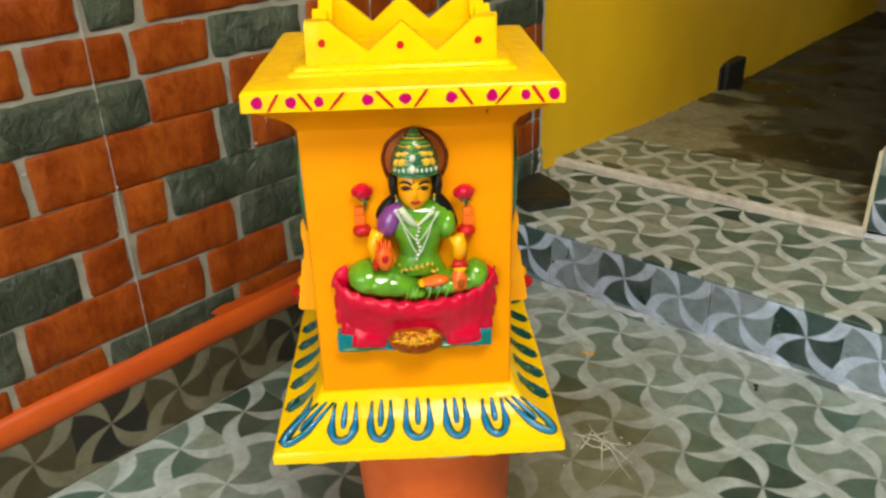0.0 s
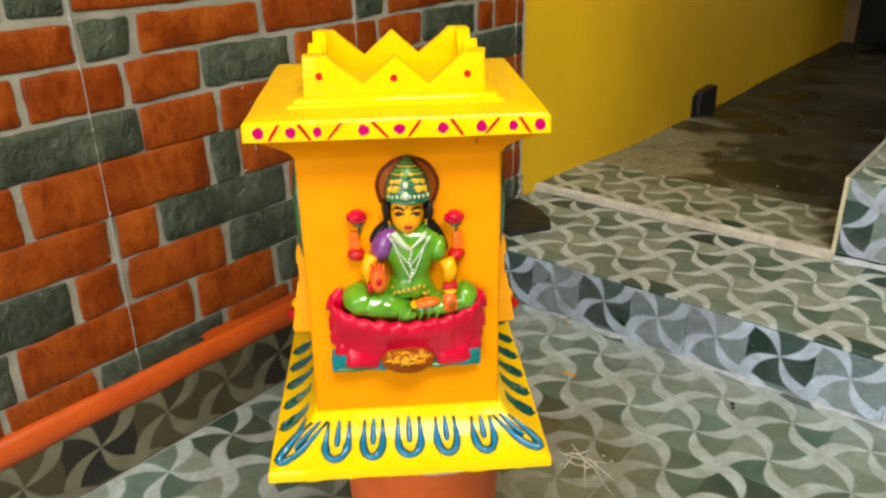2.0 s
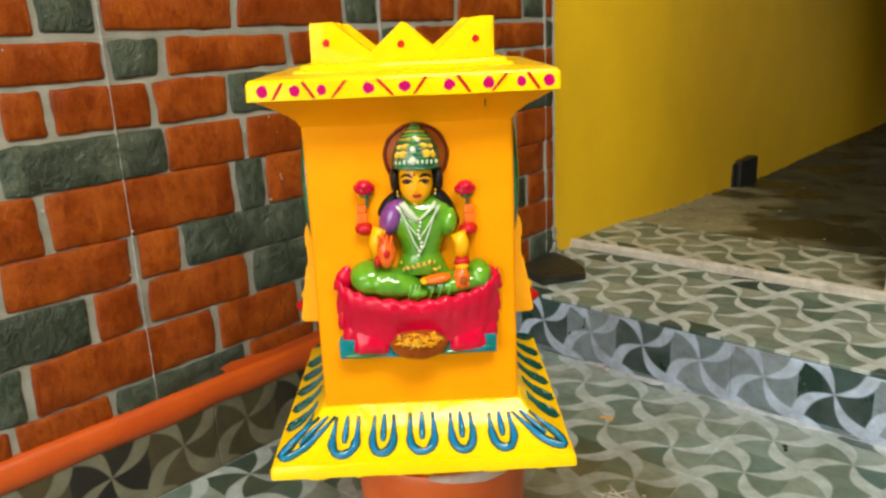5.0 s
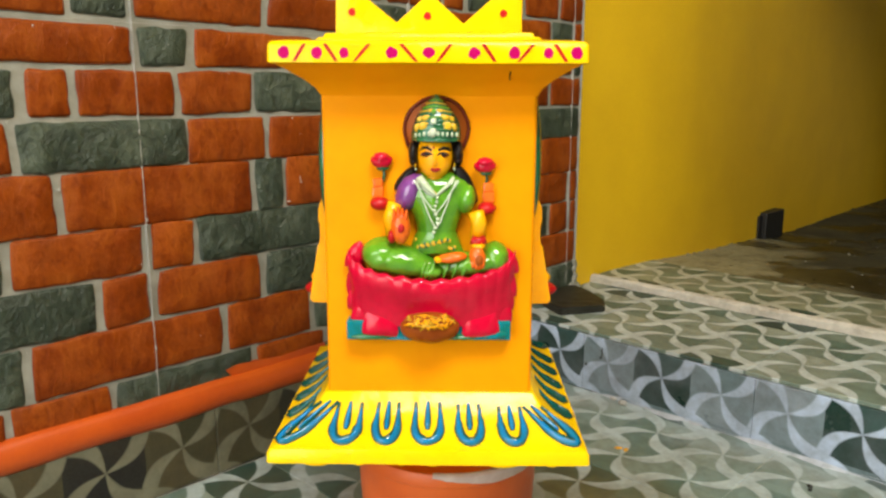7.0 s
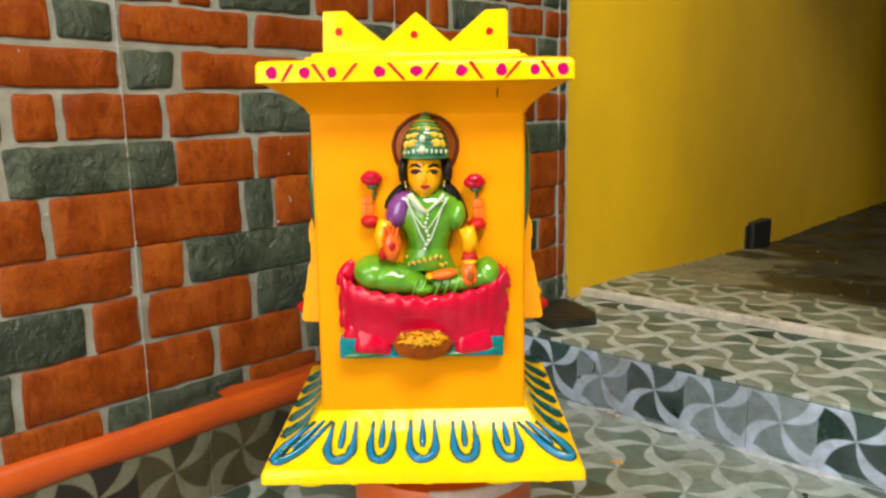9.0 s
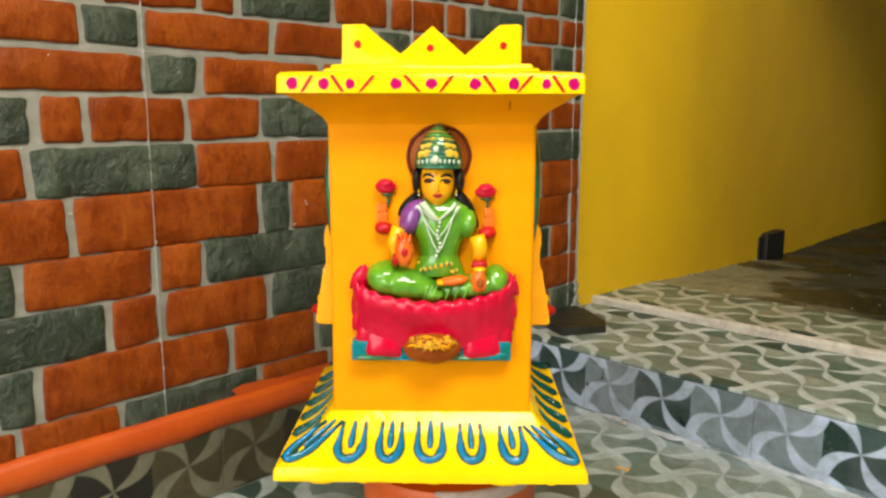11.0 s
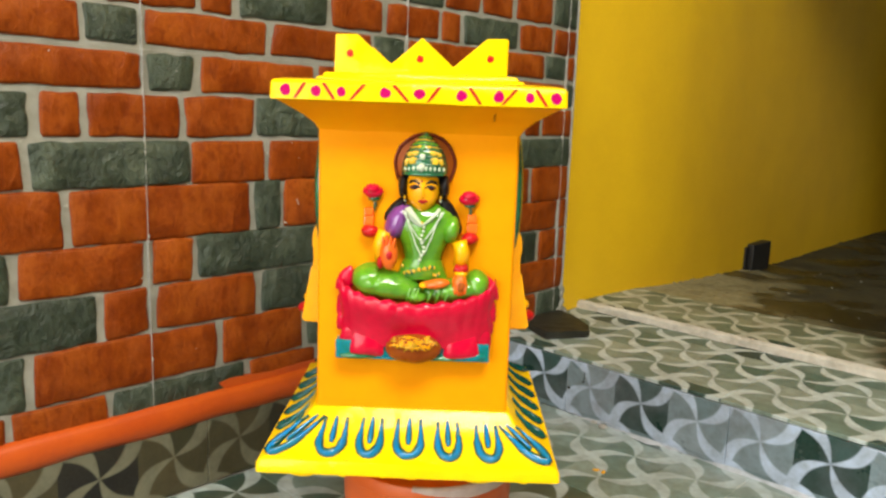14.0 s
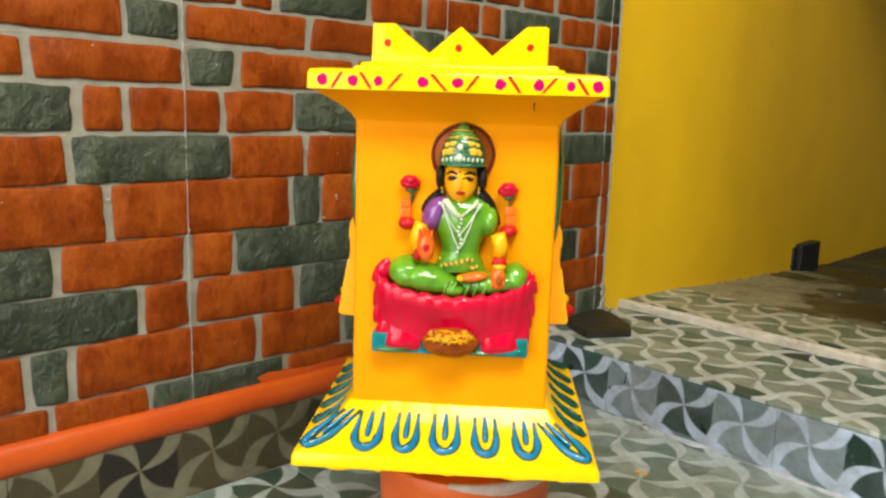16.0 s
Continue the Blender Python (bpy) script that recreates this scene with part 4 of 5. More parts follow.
# raised lotus buds and their holders
for sx, cx, dy in ((-1, 661, 0), (1, 842, 8)):
    blob(cx, 313 + dy, 20, 12, 0.008, C_, 0.005)
    blob(cx, 306 + dy, 14, 9, 0.008, C_, 0.007)
    blob(cx + 2, 325 + dy, 12, 6, 0.006, D_, 0.004)
    bead([(cx + 2, 326 + dy), (cx + 4, 338 + dy), (cx + 2, 350 + dy)], 0.0012, D_, 0.003)
    hx = cx - 7 if sx < 0 else cx + 7
    for y0, y1, half, index in ((343, 358, 9, O_), (358, 378, 10, O_)):
        before = set(bm.faces)
        box(bm, (fx(hx - half), Y0 - 0.0062, fz(y1 + dy)), (fx(hx + half), Y0 + 0.001, fz(y0 + dy)), 0.0015)
        for f in set(bm.faces) - before:
            f.material_index = index
    blob(cx - 5 if sx < 0 else cx + 4, 388 + dy, 17, 12, 0.008, R_, 0.004)
for v in bm.verts:
    n3 = v.co * 95.0
    v.co += Vector((noise.noise(n3), noise.noise(n3 + Vector((7, 0, 0))), noise.noise(n3 + Vector((0, 5, 0))))) * 0.0007
    n3 = v.co * 260.0
    v.co += Vector((noise.noise(n3), noise.noise(n3 + Vector((7, 0, 0))), noise.noise(n3 + Vector((0, 5, 0))))) * 0.0002
relief = part("seated_relief_figure", bm, FIG, column, "glossy painted relief of a seated crowned figure on a crimson lotus")

# side reliefs, seen edge-on
for turn in (-1, 1):
    bm = bmesh.new()
    made = prism(bm, [(0.0855, 0.214), (0.0905, 0.2125), (0.0955, 0.201), (0.0960, 0.188), (0.0930, 0.1745), (0.0970, 0.168), (0.1000, 0.150), (0.1030, 0.132), (0.1055, 0.119), (0.1045, 0.1165), (0.0855, 0.1155)], -0.058, 0.050, 1)
    if turn < 0:
        for v in made:
            v.co.x = -v.co.x
    bmesh.ops.bevel(bm, geom=bm.edges[:], offset=0.0014, segments=2, affect="EDGES")
    smooth(part("side_relief", bm, SKIN, column, "draped yellow side relief with a flat hem"), 50)
    for (y, z, rx, ry, rz, index) in ((-0.030, 0.240, 0.0090, 0.052, 0.062, 1), (-0.034, 0.1240, 0.0275, 0.016, 0.0085, 2), (-0.034, 0.1345, 0.0215, 0.014, 0.0095, 0)):
        bm = bmesh.new()
        ellipsoid(bm, (turn * 0.0862, y, z), (rx, ry, rz), 0, 18, 12)
        part("side_relief", bm, (SKIN, DEEPGREEN, RED)[index], column, ("rounded yellow side relief", "green painted side relief", "red painted side relief tip")[index])

# bucket under the planter
BUCKET = POT @ Matrix.Translation((0.0155, -0.001, -0.2165))
bucket = tagged(empty("paint_bucket", BUCKET), "orange plastic paint bucket holding up the planter", "bucket")


def lathe(profile, seg=48):
    b = bmesh.new()
    rings = [[b.verts.new((r * math.cos(2 * math.pi * k / seg), r * math.sin(2 * math.pi * k / seg), z)) for k in range(seg)] for r, z in profile]
    for p, q in zip(rings, rings[1:]):
        for k in range(seg):
            b.faces.new((p[k], p[(k + 1) % seg], q[(k + 1) % seg], q[k]))
    b.faces.new(rings[0][::-1])
    b.faces.new(rings[-1])
    return b


smooth(part("body", lathe([(0.074, 0.0), (0.077, 0.002), (0.0868, 0.165), (0.0870, 0.172)]), PLASTIC, bucket), 40)
smooth(part("lid", lathe([(0.0875, 0.1722), (0.0890, 0.1735), (0.0892, 0.1835), (0.0878, 0.1855), (0.0845, 0.1855), (0.0825, 0.181), (0.075, 0.1805), (0.03, 0.1808)]), PLASTIC, bucket, "orange snap-on lid"), 40)
bm = bmesh.new()
rows = []
for k in range(25):
    a = radians(-98 + 92 * k / 24)
    e = 0.0008 * noise.noise(Vector((k * 0.7, 0, 0))) + 0.0080 * max(0.0, 1 - k / 9)
    rows.append([bm.verts.new((r * math.cos(a), r * math.sin(a), z)) for r, z in ((0.0893, 0.1745 + e), (0.0897, 0.1755 + e), (0.0897, 0.1840), (0.0880, 0.1860), (0.0846, 0.1861))])
for p, q in zip(rows, rows[1:]):
    for k in range(4):
        bm.faces.new((p[k], q[k], q[k + 1], p[k + 1]))
part("label", bm, LABEL, bucket, "worn whitish strip on the lid's rim")

# loose things
bm = bmesh.new()
prism(bm, [(0.006, 0.208), (0.060, 0.186), (0.120, 0.150), (0.143, 0.118), (0.098, 0.040), (0.050, 0.060), (0.008, 0.090)], TREAD_Z, TREAD_Z + 0.014)
bmesh.ops.bevel(bm, geom=bm.edges[:], offset=0.002, segments=2, affect="EDGES")
bmesh.ops.triangulate(bm, faces=bm.faces[:])
bmesh.ops.subdivide_edges(bm, edges=bm.edges[:], cuts=3, use_grid_fill=True)
for v in bm.verts:
    if v.co.z > TREAD_Z + 0.004:
        v.co.z += 0.0022 * noise.noise(v.co * 55) + 0.0010 * noise.noise(v.co * 160)
tagged(smooth(part("stone_slab", bm, DARK_STONE), 35), "flat dark offcut of slate lying on the step", "stone")
bm = bmesh.new()
box(bm, (-0.080, 1.293, 0.052), (-0.034, 1.430, 0.142), 0.004)
tagged(part("black_box", bm, BLACK_BOX), "small black box on the concrete beside the yellow wall", "box")
slab("flap", (-0.066, 1.268, 0.054), (-0.047, 1.292, 0.134), BLACK_BOX, 0.002, bpy.data.objects["black_box"])

# small things on the floor and step
rng = random.Random(11)
for k, (x, y) in enumerate(((0.351, -0.160), (0.362, -0.158))):
    bm = bmesh.new()
    ellipsoid(bm, (0, 0, 0.0014), (0.0062, 0.0034, 0.0014), 0, 8, 6)
    ob = part("flower_petal", bm, MARIGOLD)
    ob.matrix_world = pose(x, y, 0.0, 0, 0, 40 + 70 * k)
    tagged(ob, "fallen orange flower petal on the tiles", "petal", "fallen petals")
for k, (x, y, s) in enumerate(((0.593, -0.081, 1.0), (0.597, -0.090, 0.7))):
    bm = bmesh.new()
    ellipsoid(bm, (0, 0, 0.0022), (0.0042 * s, 0.0026, 0.0024), 0, 8, 6)
    ob = part("dirt_crumb", bm, DARK_STONE)
    ob.matrix_world = pose(x, y, 0.0, 0, 0, 60 * k)
    tagged(ob, "small dark crumb of dirt on the tiles", "dirt", "dirt crumbs")
# dried white paint spatter beside the bucket
bm = bmesh.new()
for cx, cy, a, ln, bend in ((0.482, -0.330, 0.35, 0.080, 0.25), (0.500, -0.340, -0.55, 0.115, -0.10), (0.492, -0.350, -1.05, 0.070, 0.15), (0.470, -0.322, 0.9, 0.050, 0.5), (0.463, -0.333, 1.9, 0.055, 0.4), (0.489, -0.328, -0.15, 0.055, -0.3), (0.478, -0.345, 0.1, 0.050, 0.6), (0.505, -0.333, -0.4, 0.060, 0.2)):
    steps = np.linspace(-0.5, 0.5, 9)
    pts = [(cx + ln * q * math.cos(a + bend * q) + rng.gauss(0, 0.0009), cy + ln * q * math.sin(a + bend * q) + rng.gauss(0, 0.0009), 0.0002) for q in steps]
    tube(bm, pts, [rng.uniform(0.0018, 0.0034) * (1 - 1.5 * abs(q + 0.15)) + 0.0004 for q in steps], 0, 5, 0.5)
for k in range(9):
    ellipsoid(bm, (0.487 + rng.gauss(0, 0.032), -0.335 + rng.gauss(0, 0.028), 0.0002), (rng.uniform(0.001, 0.0028), rng.uniform(0.001, 0.002), 0.0006), 0, 8, 5)
for v in bm.verts:
    v.co.z = max(0.0, v.co.z * 0.5 + 0.0003)
tagged(part("paint_spatter", bm, CHALK), "dried white paint scratches on the floor tiles", "paint", kind="stuff")
# mortar lumps at the foot of the riser and wall
for k, (x, y, z, r) in enumerate(((0.267, -0.012, 0.0, 0.009), (0.245, -0.006, 0.0, 0.006), (0.012, 0.214, TREAD_Z, 0.013))):
    bm = bmesh.new()
    made = ellipsoid(bm, (0, 0, r * 0.25), (r, r * 0.7, r * 0.5), 0, 10, 7)
    for v in made:
        v.co += Vector((noise.noise(v.co * 160 + Vector((k, 0, 0))), noise.noise(v.co * 160 + Vector((0, k, 3))), 0)) * r * 0.35
        v.co.z = max(v.co.z, 0.0)
    ob = part("mortar_lump", bm, WALL_JOINT)
    ob.location = (x, y, z)
    tagged(ob, "dried lump of pale mortar on the tiles", "mortar", "mortar lumps")
# rough mortar squeezed out at the end of the tiled wall
bm = bmesh.new()
rng = random.Random(8)
for k in range(30):
    z = TREAD_Z + 0.062 * rng.random() ** 1.9
    spread = 0.010 * (1 - (z - TREAD_Z) / 0.07)
    made = ellipsoid(bm, (0.0005 + rng.random() * spread * 0.7, YELLOW_Y - 0.006 + rng.gauss(0, 0.35) * spread * 2.2, z), (rng.uniform(0.0015, 0.0035), rng.uniform(0.003, 0.006), rng.uniform(0.004, 0.009)), 0, 9, 6)
    for v in made:
        v.co += Vector((noise.noise(v.co * 210), noise.noise(v.co * 210 + Vector((3, 0, 0))), noise.noise(v.co * 210 + Vector((0, 5, 0))))) * 0.0022
tagged(part("trim_wall_mortar", bm, GROUT), "rough grey mortar squeezed out at the end of the tiled wall", "mortar", kind="structure")
# pale mortar smeared along the foot of the riser
bm = bmesh.new()
n = 420
rows = []
for i in range(n + 1):
    x = 0.20 + 2.0 * i / n
    w = max(0.0008, 0.004 + 0.020 * noise.noise(Vector((x * 13, 2, 0))) + 0.006 * noise.noise(Vector((x * 47, 5, 0))))
    h = max(0.0008, 0.0035 + 0.004 * noise.noise(Vector((x * 17, 8, 0))))
    rows.append([bm.verts.new(c) for c in ((x, -w, -0.0005), (x, -w * 0.9, 0.0009), (x, -w * 0.4, 0.0012 + h * 0.3), (x, -0.0022, h + 0.001), (x, 0.0, h + 0.001))])
for a, c in zip(rows, rows[1:]):
    for k in range(4):
        bm.faces.new((a[k], c[k], c[k + 1], a[k + 1]))
tagged(smooth(part("trim_mortar_smear", bm, SMEAR), 60), "pale dried mortar smeared along the foot of the riser", "mortar", kind="structure")
# crumbled dirt along the foot of the yellow wall
bm = bmesh.new()
rows = []
for i in range(241):
    y = 0.53 + 1.9 * i / 240
    x = float(np.interp(y, (0.50, 0.58, 0.66, 0.74, 0.82, 0.92, 1.08, 1.36, 1.60, 2.5), (0.000, 0.003, 0.002, -0.002, -0.009, -0.0185, -0.036, -0.062, -0.076, -0.092)))
    z = UPPER_Z - 0.075 * max(0.0, min(y, 1.6) - 0.47) - 0.004
    w = 0.014 + 0.016 * noise.noise(Vector((y * 9, 1, 0))) + 0.010 * noise.noise(Vector((y * 37, 2, 0)))
    h = 0.004 + 0.005 * noise.noise(Vector((y * 15, 6, 0))) + 0.006 * noise.noise(Vector((y * 52, 3, 0)))
    w, h = max(w, 0.003), max(h, 0.002)
    rows.append([bm.verts.new(c) for c in ((x - 0.004, y, z + 0.004 + h), (x + 0.0015, y, z + 0.004 + h), (x + w * 0.35, y, z + 0.005 + h * 0.35), (x + w, y, z + 0.0045), (x + w, y, z - 0.004))])
for a, c in zip(rows, rows[1:]):
    for k in range(4):
        bm.faces.new((a[k], c[k], c[k + 1], a[k + 1]))
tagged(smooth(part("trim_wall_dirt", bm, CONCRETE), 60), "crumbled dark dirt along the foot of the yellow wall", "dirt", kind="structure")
rng = random.Random(41)
bm = bmesh.new()
for k in range(150):
    x, y = rng.uniform(0.03, 0.95), 0.50 + 1.5 * rng.random() ** 1.5
    if x > 0.59 and y < 2.05:
        continue
    r = rng.uniform(0.0008, 0.0026)
    z = UPPER_Z + 0.0022 - 0.010 * max(0.0, 1 - (y - 0.47) / 0.07) - 0.075 * max(0.0, min(y, 1.6) - 0.47)
    for v in ellipsoid(bm, (x, y, z), (r, r * rng.uniform(0.6, 1.0), r * 0.7), 0 if k % 5 else 1, 7, 5):
        v.co += Vector((rng.gauss(0, 1), rng.gauss(0, 1), 0)) * r * 0.12
tagged(part("grit", bm, [DARK_STONE, CHALK]), "loose grit and crumbs of plaster on the concrete", "grit", kind="stuff")
# chips knocked out of the riser near the wall
for k, (x, z, w, h) in enumerate(((0.2158, 0.0766, 0.0016, 0.0085), (0.2140, 0.0660, 0.0028, 0.0030), (0.1855, 0.0470, 0.0030, 0.0022))):
    bm = bmesh.new()
    for v in ellipsoid(bm, (x, -0.0012, z), (w, 0.0008, h), 0, 12, 8):
        v.co += Vector((noise.noise(v.co * 300), 0, noise.noise(v.co * 300 + Vector((5, k, 0))))) * 0.0014
    part("chip", bm, DARK_STONE, step, "dark chip knocked out of the riser tile")
# tiny splashes of white paint on the wall tiles
rng = random.Random(29)
bm = bmesh.new()
for y, z in ((-0.456, 0.393), (-0.458, 0.387), (-0.467, 0.479), (-0.505, 0.459), (-0.477, 0.365), (-0.783, 0.404)):
    for k in range(2):
        ellipsoid(bm, (0.0002, y + rng.gauss(0, 0.002), z + rng.gauss(0, 0.003)), (0.0007, rng.uniform(0.0005, 0.0012), rng.uniform(0.0006, 0.0022)), 0, 8, 6, 0.0)
for k in range(26):
    ellipsoid(bm, (0.0002, rng.uniform(-0.95, 0.1), rng.uniform(0.15, 0.62)), (0.0006, rng.uniform(0.0004, 0.0009), rng.uniform(0.0005, 0.0012)), 0, 6, 5, 0.0)
tagged(part("paint_splash", bm, CHALK, wall_west), kind="stuff")
# crumbly mortar along the foot of the staircase
bm = bmesh.new()
rows = []
for i in range(121):
    x = STEP_X - 0.004 + 1.2 * i / 120
    w = 0.006 + 0.005 * noise.noise(Vector((x * 21, 3, 0))) + 0.003 * noise.noise(Vector((x * 70, 6, 0)))
    h = 0.008 + 0.004 * noise.noise(Vector((x * 25, 9, 0)))
    rows.append([bm.verts.new(c) for c in ((x, 0.3125 - max(w, 0.001), TREAD_Z - 0.0005), (x, 0.3125 - max(w, 0.001) * 0.6, TREAD_Z + h * 0.4), (x, 0.3110, TREAD_Z + h), (x, 0.3135, TREAD_Z + h))])
for a, c in zip(rows, rows[1:]):
    for k in range(3):
        bm.faces.new((a[k], c[k], c[k + 1], a[k + 1]))
tagged(smooth(part("trim_stair_mortar", bm, SMEAR), 60), "crumbly pale mortar along the foot of the tiled stairs", "mortar", kind="structure")

# ---- bricks, tiles and other pieces ----
TILE_W, JOINT_Y = 0.438, -0.6845
ROWS = []


def course(z0, z1, *bricks):
    """One course of the printed tile: (start, end, kind) along the tile's width."""
    ROWS.append((z0, z1, bricks))


course(0.110, 0.163, (0.148, 0.259, "o"), (0.271, 0.379, "o"), (0.387, 0.574, "g"))
course(0.169, 0.230, (0.105, 0.236, "o"), (0.248, 0.284, "g"), (0.297, 0.531, "o"))
course(0.236, 0.292, (0.169, 0.370, "g"), (0.381, 0.435, "o"), (0.011, 0.156, "o"))
course(0.298, 0.352, (0.070, 0.274, "g"), (0.286, 0.431, "o"), (0.007, 0.060, "o"))
course(0.356, 0.421, (0.206, 0.335, "o"), (0.347, 0.586, "o"), (0.158, 0.199, "g"))
course(0.425, 0.477, (0.182, 0.294, "o"), (0.306, 0.498, "g"), (0.064, 0.172, "o"))
course(0.486, 0.534, (0.162, 0.304, "g"), (0.319, 0.361, "o"), (0.372, 0.485, "o"), (0.057, 0.154, "o"))
course(0.544, 0.584, (0.268, 0.435, "o"), (0.009, 0.066, "g"), (0.080, 0.256, "o"))
course(0.597, 0.636, (0.188, 0.364, "o"), (0.373, 0.433, "g"), (0.007, 0.176, "o"))
course(0.645, 0.688, (0.290, 0.386, "o"), (0.397, 0.511, "o"), (0.082, 0.124, "o"), (0.137, 0.279, "g"))
course(0.699, 0.752, (0.183, 0.260, "o"), (0.276, 0.381, "o"), (0.392, 0.520, "g"), (0.092, 0.172, "o"))
course(0.762, 0.815, (0.060, 0.230, "o"), (0.242, 0.330, "g"), (0.342, 0.486, "o"))
course(0.826, 0.876, (0.012, 0.120, "g"), (0.132, 0.300, "o"), (0.312, 0.438, "o"))


def brick_mesh(w, h, seed, stone):
    """A rounded, slightly uneven block lying in the wall plane, centred on its own origin."""
    rng = random.Random(seed)
    bm = bmesh.new()
    r = min(w, h) * (0.15 if stone else 0.085)
    rough = 0.0019 if stone else 0.0012
    pts = []
    corners = [(sx * (w / 2 + rng.uniform(-0.0042, 0.0016)), sz * (h / 2 + rng.uniform(-0.0036, 0.0016))) for sx, sz in ((1, 1), (-1, 1), (-1, -1), (1, -1))]
    for k, (cx, cz) in enumerate(corners):
        (px, pz_), (nx, nz) = corners[k - 1], corners[(k + 1) % 4]
        rr = r * rng.uniform(0.4, 1.4)
        lp, ln = math.hypot(px - cx, pz_ - cz), math.hypot(nx - cx, nz - cz)
        pts.append((cx + (px - cx) * rr / lp, cz + (pz_ - cz) * rr / lp))
        pts.append((cx + ((px - cx) / lp + (nx - cx) / ln) * rr * 0.28, cz + ((pz_ - cz) / lp + (nz - cz) / ln) * rr * 0.28))
        start = (cx + (nx - cx) * rr / ln, cz + (nz - cz) * rr / ln)
        pts.append(start)
        steps = max(1, min(4, round(ln / 0.03)))
        for q in range(1, steps):
            f = (q + rng.uniform(-0.25, 0.25)) / steps
            pts.append((start[0] + (nx - start[0]) * f * (1 - rr / ln) + rng.uniform(-rough, rough), start[1] + (nz - start[1]) * f * (1 - rr / ln) + rng.uniform(-rough, rough)))
    low = [bm.verts.new((-0.0045, a, b)) for a, b in pts]
    high = [bm.verts.new((0.0005 if stone else -0.0002, a * (1 - 0.0028 / w), b * (1 - 0.0028 / h))) for a, b in pts]
    n = len(pts)
    for k in range(n):
        bm.faces.new((low[k], low[(k + 1) % n], high[(k + 1) % n], high[k]))
    bm.faces.new(high)
    bmesh.ops.recalc_face_normals(bm, faces=bm.faces)
    data = bpy.data.meshes.new("brick")
    bm.to_mesh(data)
    bm.free()
    data.materials.append(STONE if stone else BRICK)
    return data


def cut_lines(length, step):
    """Distances across a brick: close together at both edges, then even steps."""
    near = [0.0, 0.0016, 0.0040]
    n = max(2, round((length - 0.0080) / step))
    return near + [0.0040 + (length - 0.0080) * k / n for k in range(1, n)] + [length - c for c in near[::-1]]


def chiselled_mesh(w, h, seed, stone):
    """A pillow-edged block with a hewn face and a wandering outline, centred on its own origin."""
    bm = bmesh.new()
    far = Vector((seed * 1.7, seed * 0.9, 3.0))
    us, vs = cut_lines(w + 0.002, 0.019), cut_lines(h + 0.002, 0.017)
    W, Hh = us[-1] / 2, vs[-1] / 2
    lean = [noise.noise(far + Vector((k * 2.3, 0, 0))) * 0.0045 for k in range(4)]
    rows = []
    for b in vs:
        row = []
        for a in us:
            u, v = a / W - 1, b / Hh - 1
            edge = min(a, 2 * W - a, b, 2 * Hh - b)
            y = u * (W - 0.0016 * abs(v) ** 9) + (lean[0] * v if u > 0 else lean[1] * v) * abs(u) ** 3
            z = v * (Hh - 0.0016 * abs(u) ** 14) + (lean[2] * u if v > 0 else lean[3] * u) * abs(v) ** 2 * 0.7
            p = Vector((y * 62, z * 62, 0)) + far
            rim = max(0.0, 1 - edge / 0.008)
            y += 0.0030 * noise.noise(p) * rim
            z += 0.0030 * noise.noise(p + Vector((0, 0, 7))) * rim
            e = min(edge / 0.0028, 1.0)
            x = -0.0030 + 0.0032 * e * e * (3 - 2 * e)
            x += e * ((0.0026 if stone else 0.0009) * noise.noise(p * (0.9 if stone else 0.7)) + (0.0014 if stone else 0.0004) * noise.noise(p * 2.1))
            row.append(bm.verts.new((x, y, z)))
        rows.append(row)
    for p, q in zip(rows, rows[1:]):
        for k in range(len(p) - 1):
            bm.faces.new((p[k], p[k + 1], q[k + 1], q[k])).smooth = True
    data = bpy.data.meshes.new("brick")
    bm.to_mesh(data)
    bm.free()
    data.materials.append(STONE if stone else BRICK)
    return data


seed = 0
rest = bmesh.new()
for shift in (0.0, 0.715, 1.43):
    for z0, z1, bricks in ROWS[1 if shift else 0:]:
        for u0, u1, kind in bricks:
            seed += 1
            w, h, z = u1 - u0 + 0.0005, z1 - z0 + 0.002, (z0 + z1) / 2 + shift
            data = brick_mesh(w, h, seed, kind == "g")
            hewn = chiselled_mesh(w, h, seed, kind == "g")
            for k in range(-6, 3):
                y = JOINT_Y + TILE_W * k + (u0 + u1) / 2
                lo, hi = y - w / 2, min(y + w / 2, YELLOW_Y - 0.006)
                if lo < -3.38 or hi - lo < 0.015 or z + h / 2 > WALL_Z:
                    continue
                near = not (shift or k < -2)
                mine = hewn if near else data
                if hi < y + w / 2:
                    mine, y = (chiselled_mesh if near else brick_mesh)(hi - lo, h, seed, kind == "g"), (lo + hi) / 2
                if not near:
                    first = len(rest.faces)
                    held = len(rest.verts)
                    rest.from_mesh(mine)
                    rest.verts.ensure_lookup_table()
                    rest.faces.ensure_lookup_table()
                    for v in rest.verts[held:]:
                        v.co += Vector((0.0, y, z))
                    for f in rest.faces[first:]:
                        f.material_index = 1 if kind == "g" else 0
                    continue
                one = new("brick", mine)
                one.parent = wall_west
                one.location = (0.0, y, z)
tagged(part("brick_rest", rest, [BRICK, STONE], wall_west), kind="stuff")

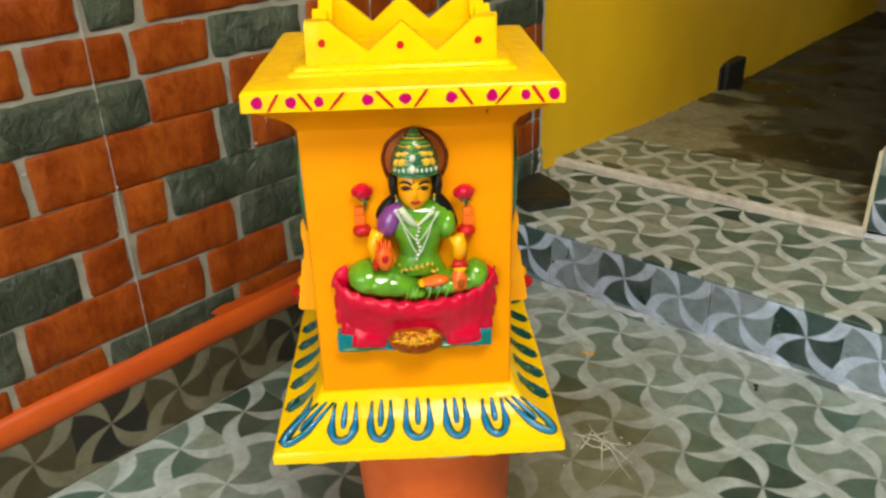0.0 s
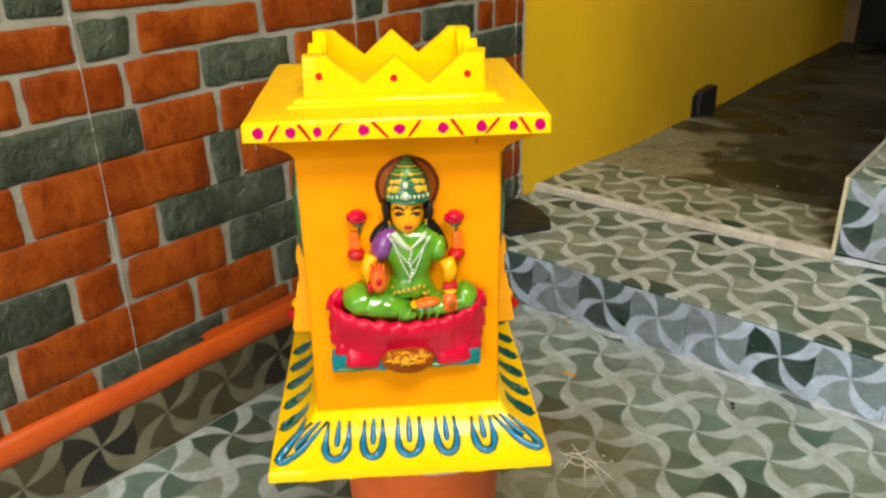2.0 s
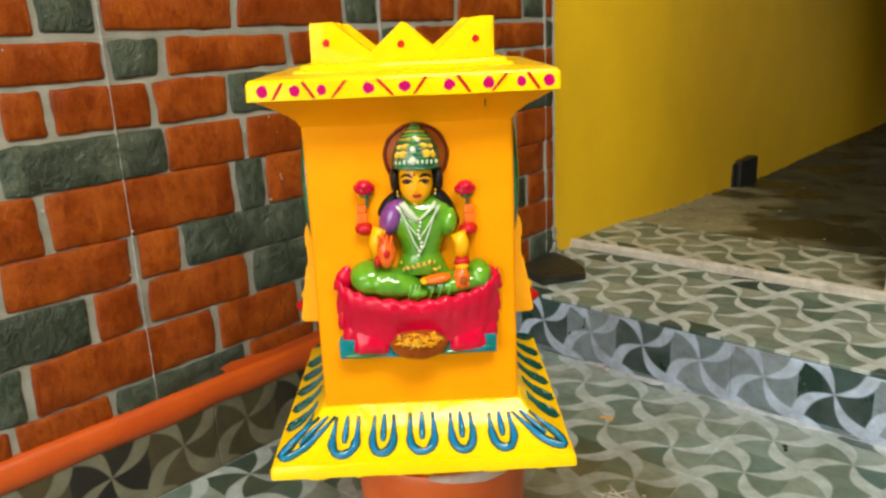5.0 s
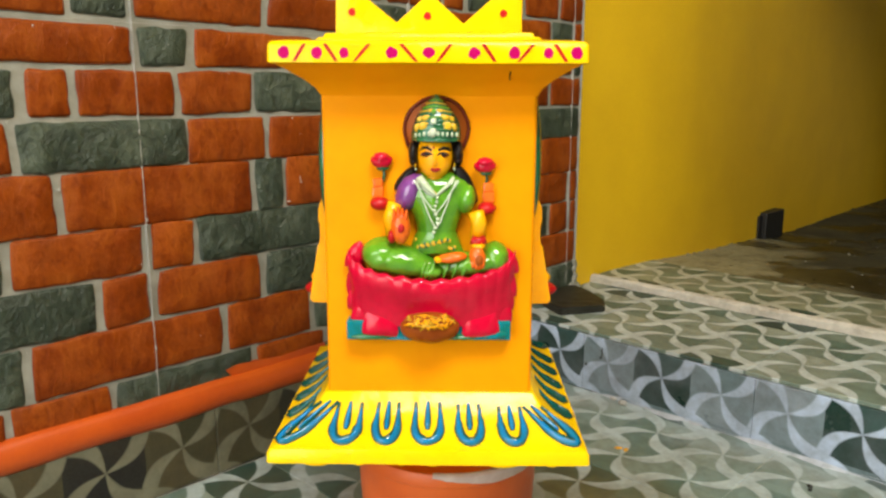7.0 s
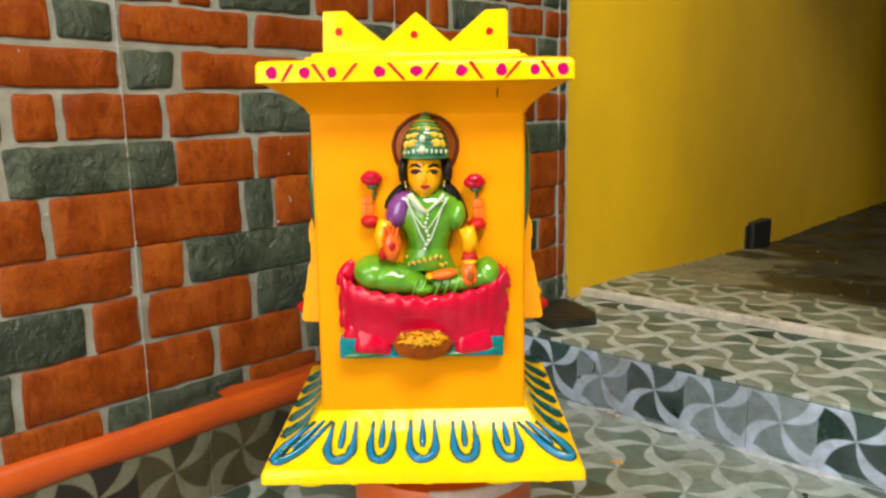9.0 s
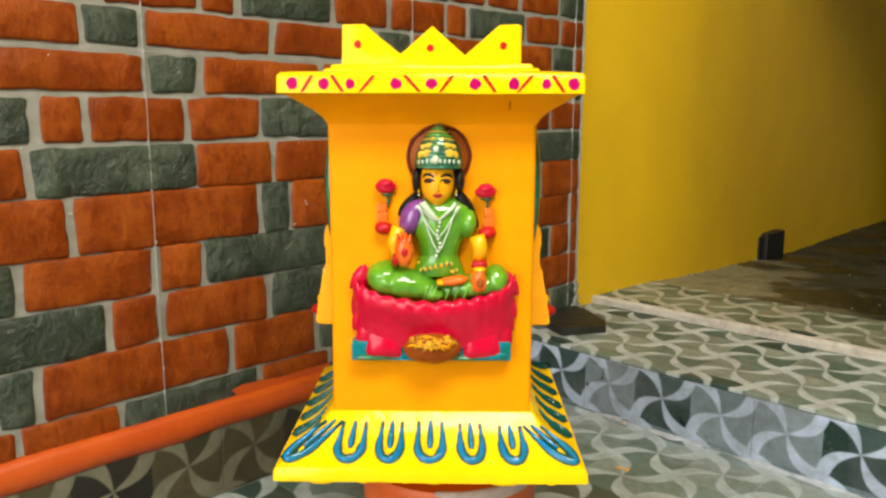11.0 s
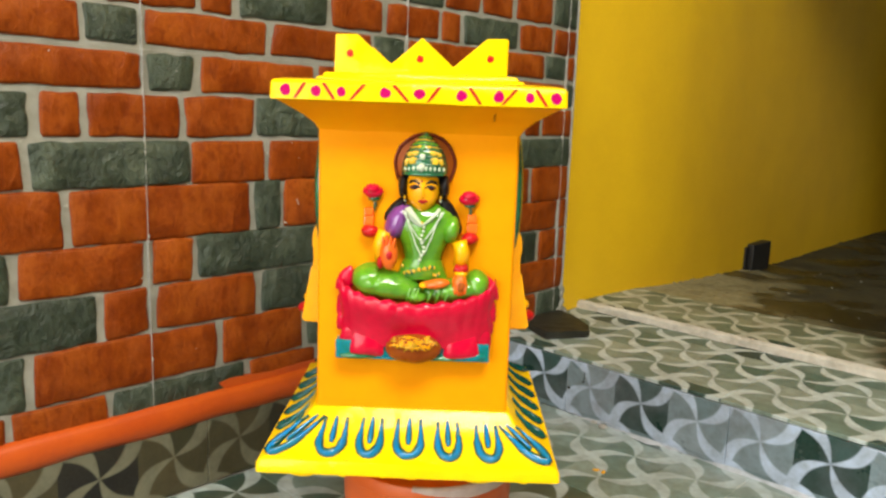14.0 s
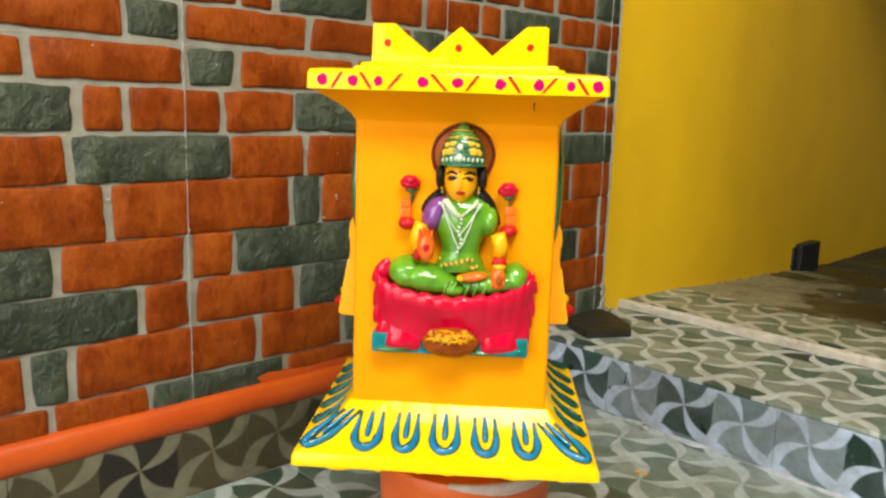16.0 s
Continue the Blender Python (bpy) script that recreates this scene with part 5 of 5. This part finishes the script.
for k in range(-5, 3):
    y = JOINT_Y + TILE_W * k
    bm = bmesh.new()
    pts = [(y - 0.0004 + 0.0003 * noise.noise(Vector((z * 20, k, 0))), z) for z in np.linspace(0.115, 2.55, 90)]
    pts += [(b + 0.0005 + 0.0004 * noise.noise(Vector((z * 60, k, 5))), z) for b, z in pts[::-1]]
    prism(bm, pts, -0.004, 0.0013, 0)
    rng = random.Random(k + 50)
    # Small pale lumps stand in for bright glints along the joint.
    for _ in range(14):
        ellipsoid(bm, (0.0013, y + rng.uniform(-0.001, 0.001), rng.uniform(0.12, 0.85)), (0.0009, 0.0011, rng.uniform(0.001, 0.003)), 0, 6, 5)
    part("tile_joint", bm, WALL_JOINT, wall_west, "thin pale joint between wall tiles")
bm = bmesh.new()
box(bm, (-0.005, -3.4, 0.5896), (-0.0034, YELLOW_Y - 0.003, 0.5904))
part("tile_joint", bm, WALL_JOINT, wall_west)
slab("tile_edge", (-0.006, YELLOW_Y - 0.003, 0.10), (0.0002, YELLOW_Y - 0.0005, 2.6), WALL_JOINT, 0.0006, wall_west)


def tiling(parent, lo, hi, material, start, size, axes, thick, gap=0.0006):
    """Tiles over a rectangle lo..hi in the two axes, each a thin slab that stands thick proud."""
    a0 = start[0] - size * math.ceil((start[0] - lo[0]) / size)
    b0 = start[1] - size * math.ceil((start[1] - lo[1]) / size)
    shared = {}
    a = a0
    while a < hi[0] - 0.004:
        b = b0
        while b < hi[1] - 0.004:
            p, q = (max(a, lo[0]) + gap / 2, max(b, lo[1]) + gap / 2), (min(a + size, hi[0]) - gap / 2, min(b + size, hi[1]) - gap / 2)
            if q[0] - p[0] > 0.004 and q[1] - p[1] > 0.004:
                key = (round(q[0] - p[0], 4), round(q[1] - p[1], 4))
                if key not in shared:
                    bm = bmesh.new()
                    w, h, c = key[0] / 2, key[1] / 2, 0.0011
                    low = [bm.verts.new((i * w, j * h, 0)) for i, j in ((-1, -1), (1, -1), (1, 1), (-1, 1))]
                    mid = [bm.verts.new((i * w, j * h, thick - c)) for i, j in ((-1, -1), (1, -1), (1, 1), (-1, 1))]
                    top = [bm.verts.new((i * (w - c), j * (h - c), thick)) for i, j in ((-1, -1), (1, -1), (1, 1), (-1, 1))]
                    for r1, r2 in ((low, mid), (mid, top)):
                        for k in range(4):
                            bm.faces.new((r1[k], r1[(k + 1) % 4], r2[(k + 1) % 4], r2[k]))
                    bm.faces.new(top)
                    data = bpy.data.meshes.new("tile")
                    bm.to_mesh(data)
                    bm.free()
                    data.materials.append(material)
                    shared[key] = data
                one = new("tile", shared[key])
                one.parent = parent
                ca, cb = (p[0] + q[0]) / 2, (p[1] + q[1]) / 2
                one.matrix_basis = axes(ca, cb)
            b += size
        a += size


T3 = PITCH * 3
tiling(floor, (0.004, -3.4), (3.0, 0.0), T_FLOOR, (0.365 - PITCH * 1.5, -0.072 - PITCH * 1.5), T3, lambda a, b: Matrix.Translation((a, b, -0.006)), 0.006)
tiling(step, (-0.010, 0.0), (3.0, 0.300), T_TREAD, (0.305 - PITCH * 1.5, 0.0), T3, lambda a, b: Matrix.Translation((a, b, TREAD_Z - 0.006)), 0.006)
tiling(step, (STEP_X + 0.006, 0.300), (3.0, 0.3118), T_TREAD, (0.305 - PITCH * 1.5, 0.0), T3, lambda a, b: Matrix.Translation((a, b, TREAD_Z - 0.006)), 0.006)
tiling(landing, (-0.010, 0.316), (STEP_X, 0.53), T_LAND, (0.305 - PITCH * 1.5, 0.316), T3, lambda a, b: Matrix.Translation((a, b, UPPER_Z - 0.006)), 0.006)
tiling(step, (0.003, 0.0005), (3.0, TREAD_Z - 0.007), T_RISER, (0.4786, 0.0005), 0.3, lambda a, b: Matrix.Translation((a, 0.008, b)) @ Matrix.Rotation(math.pi / 2, 4, "X"), 0.0095)
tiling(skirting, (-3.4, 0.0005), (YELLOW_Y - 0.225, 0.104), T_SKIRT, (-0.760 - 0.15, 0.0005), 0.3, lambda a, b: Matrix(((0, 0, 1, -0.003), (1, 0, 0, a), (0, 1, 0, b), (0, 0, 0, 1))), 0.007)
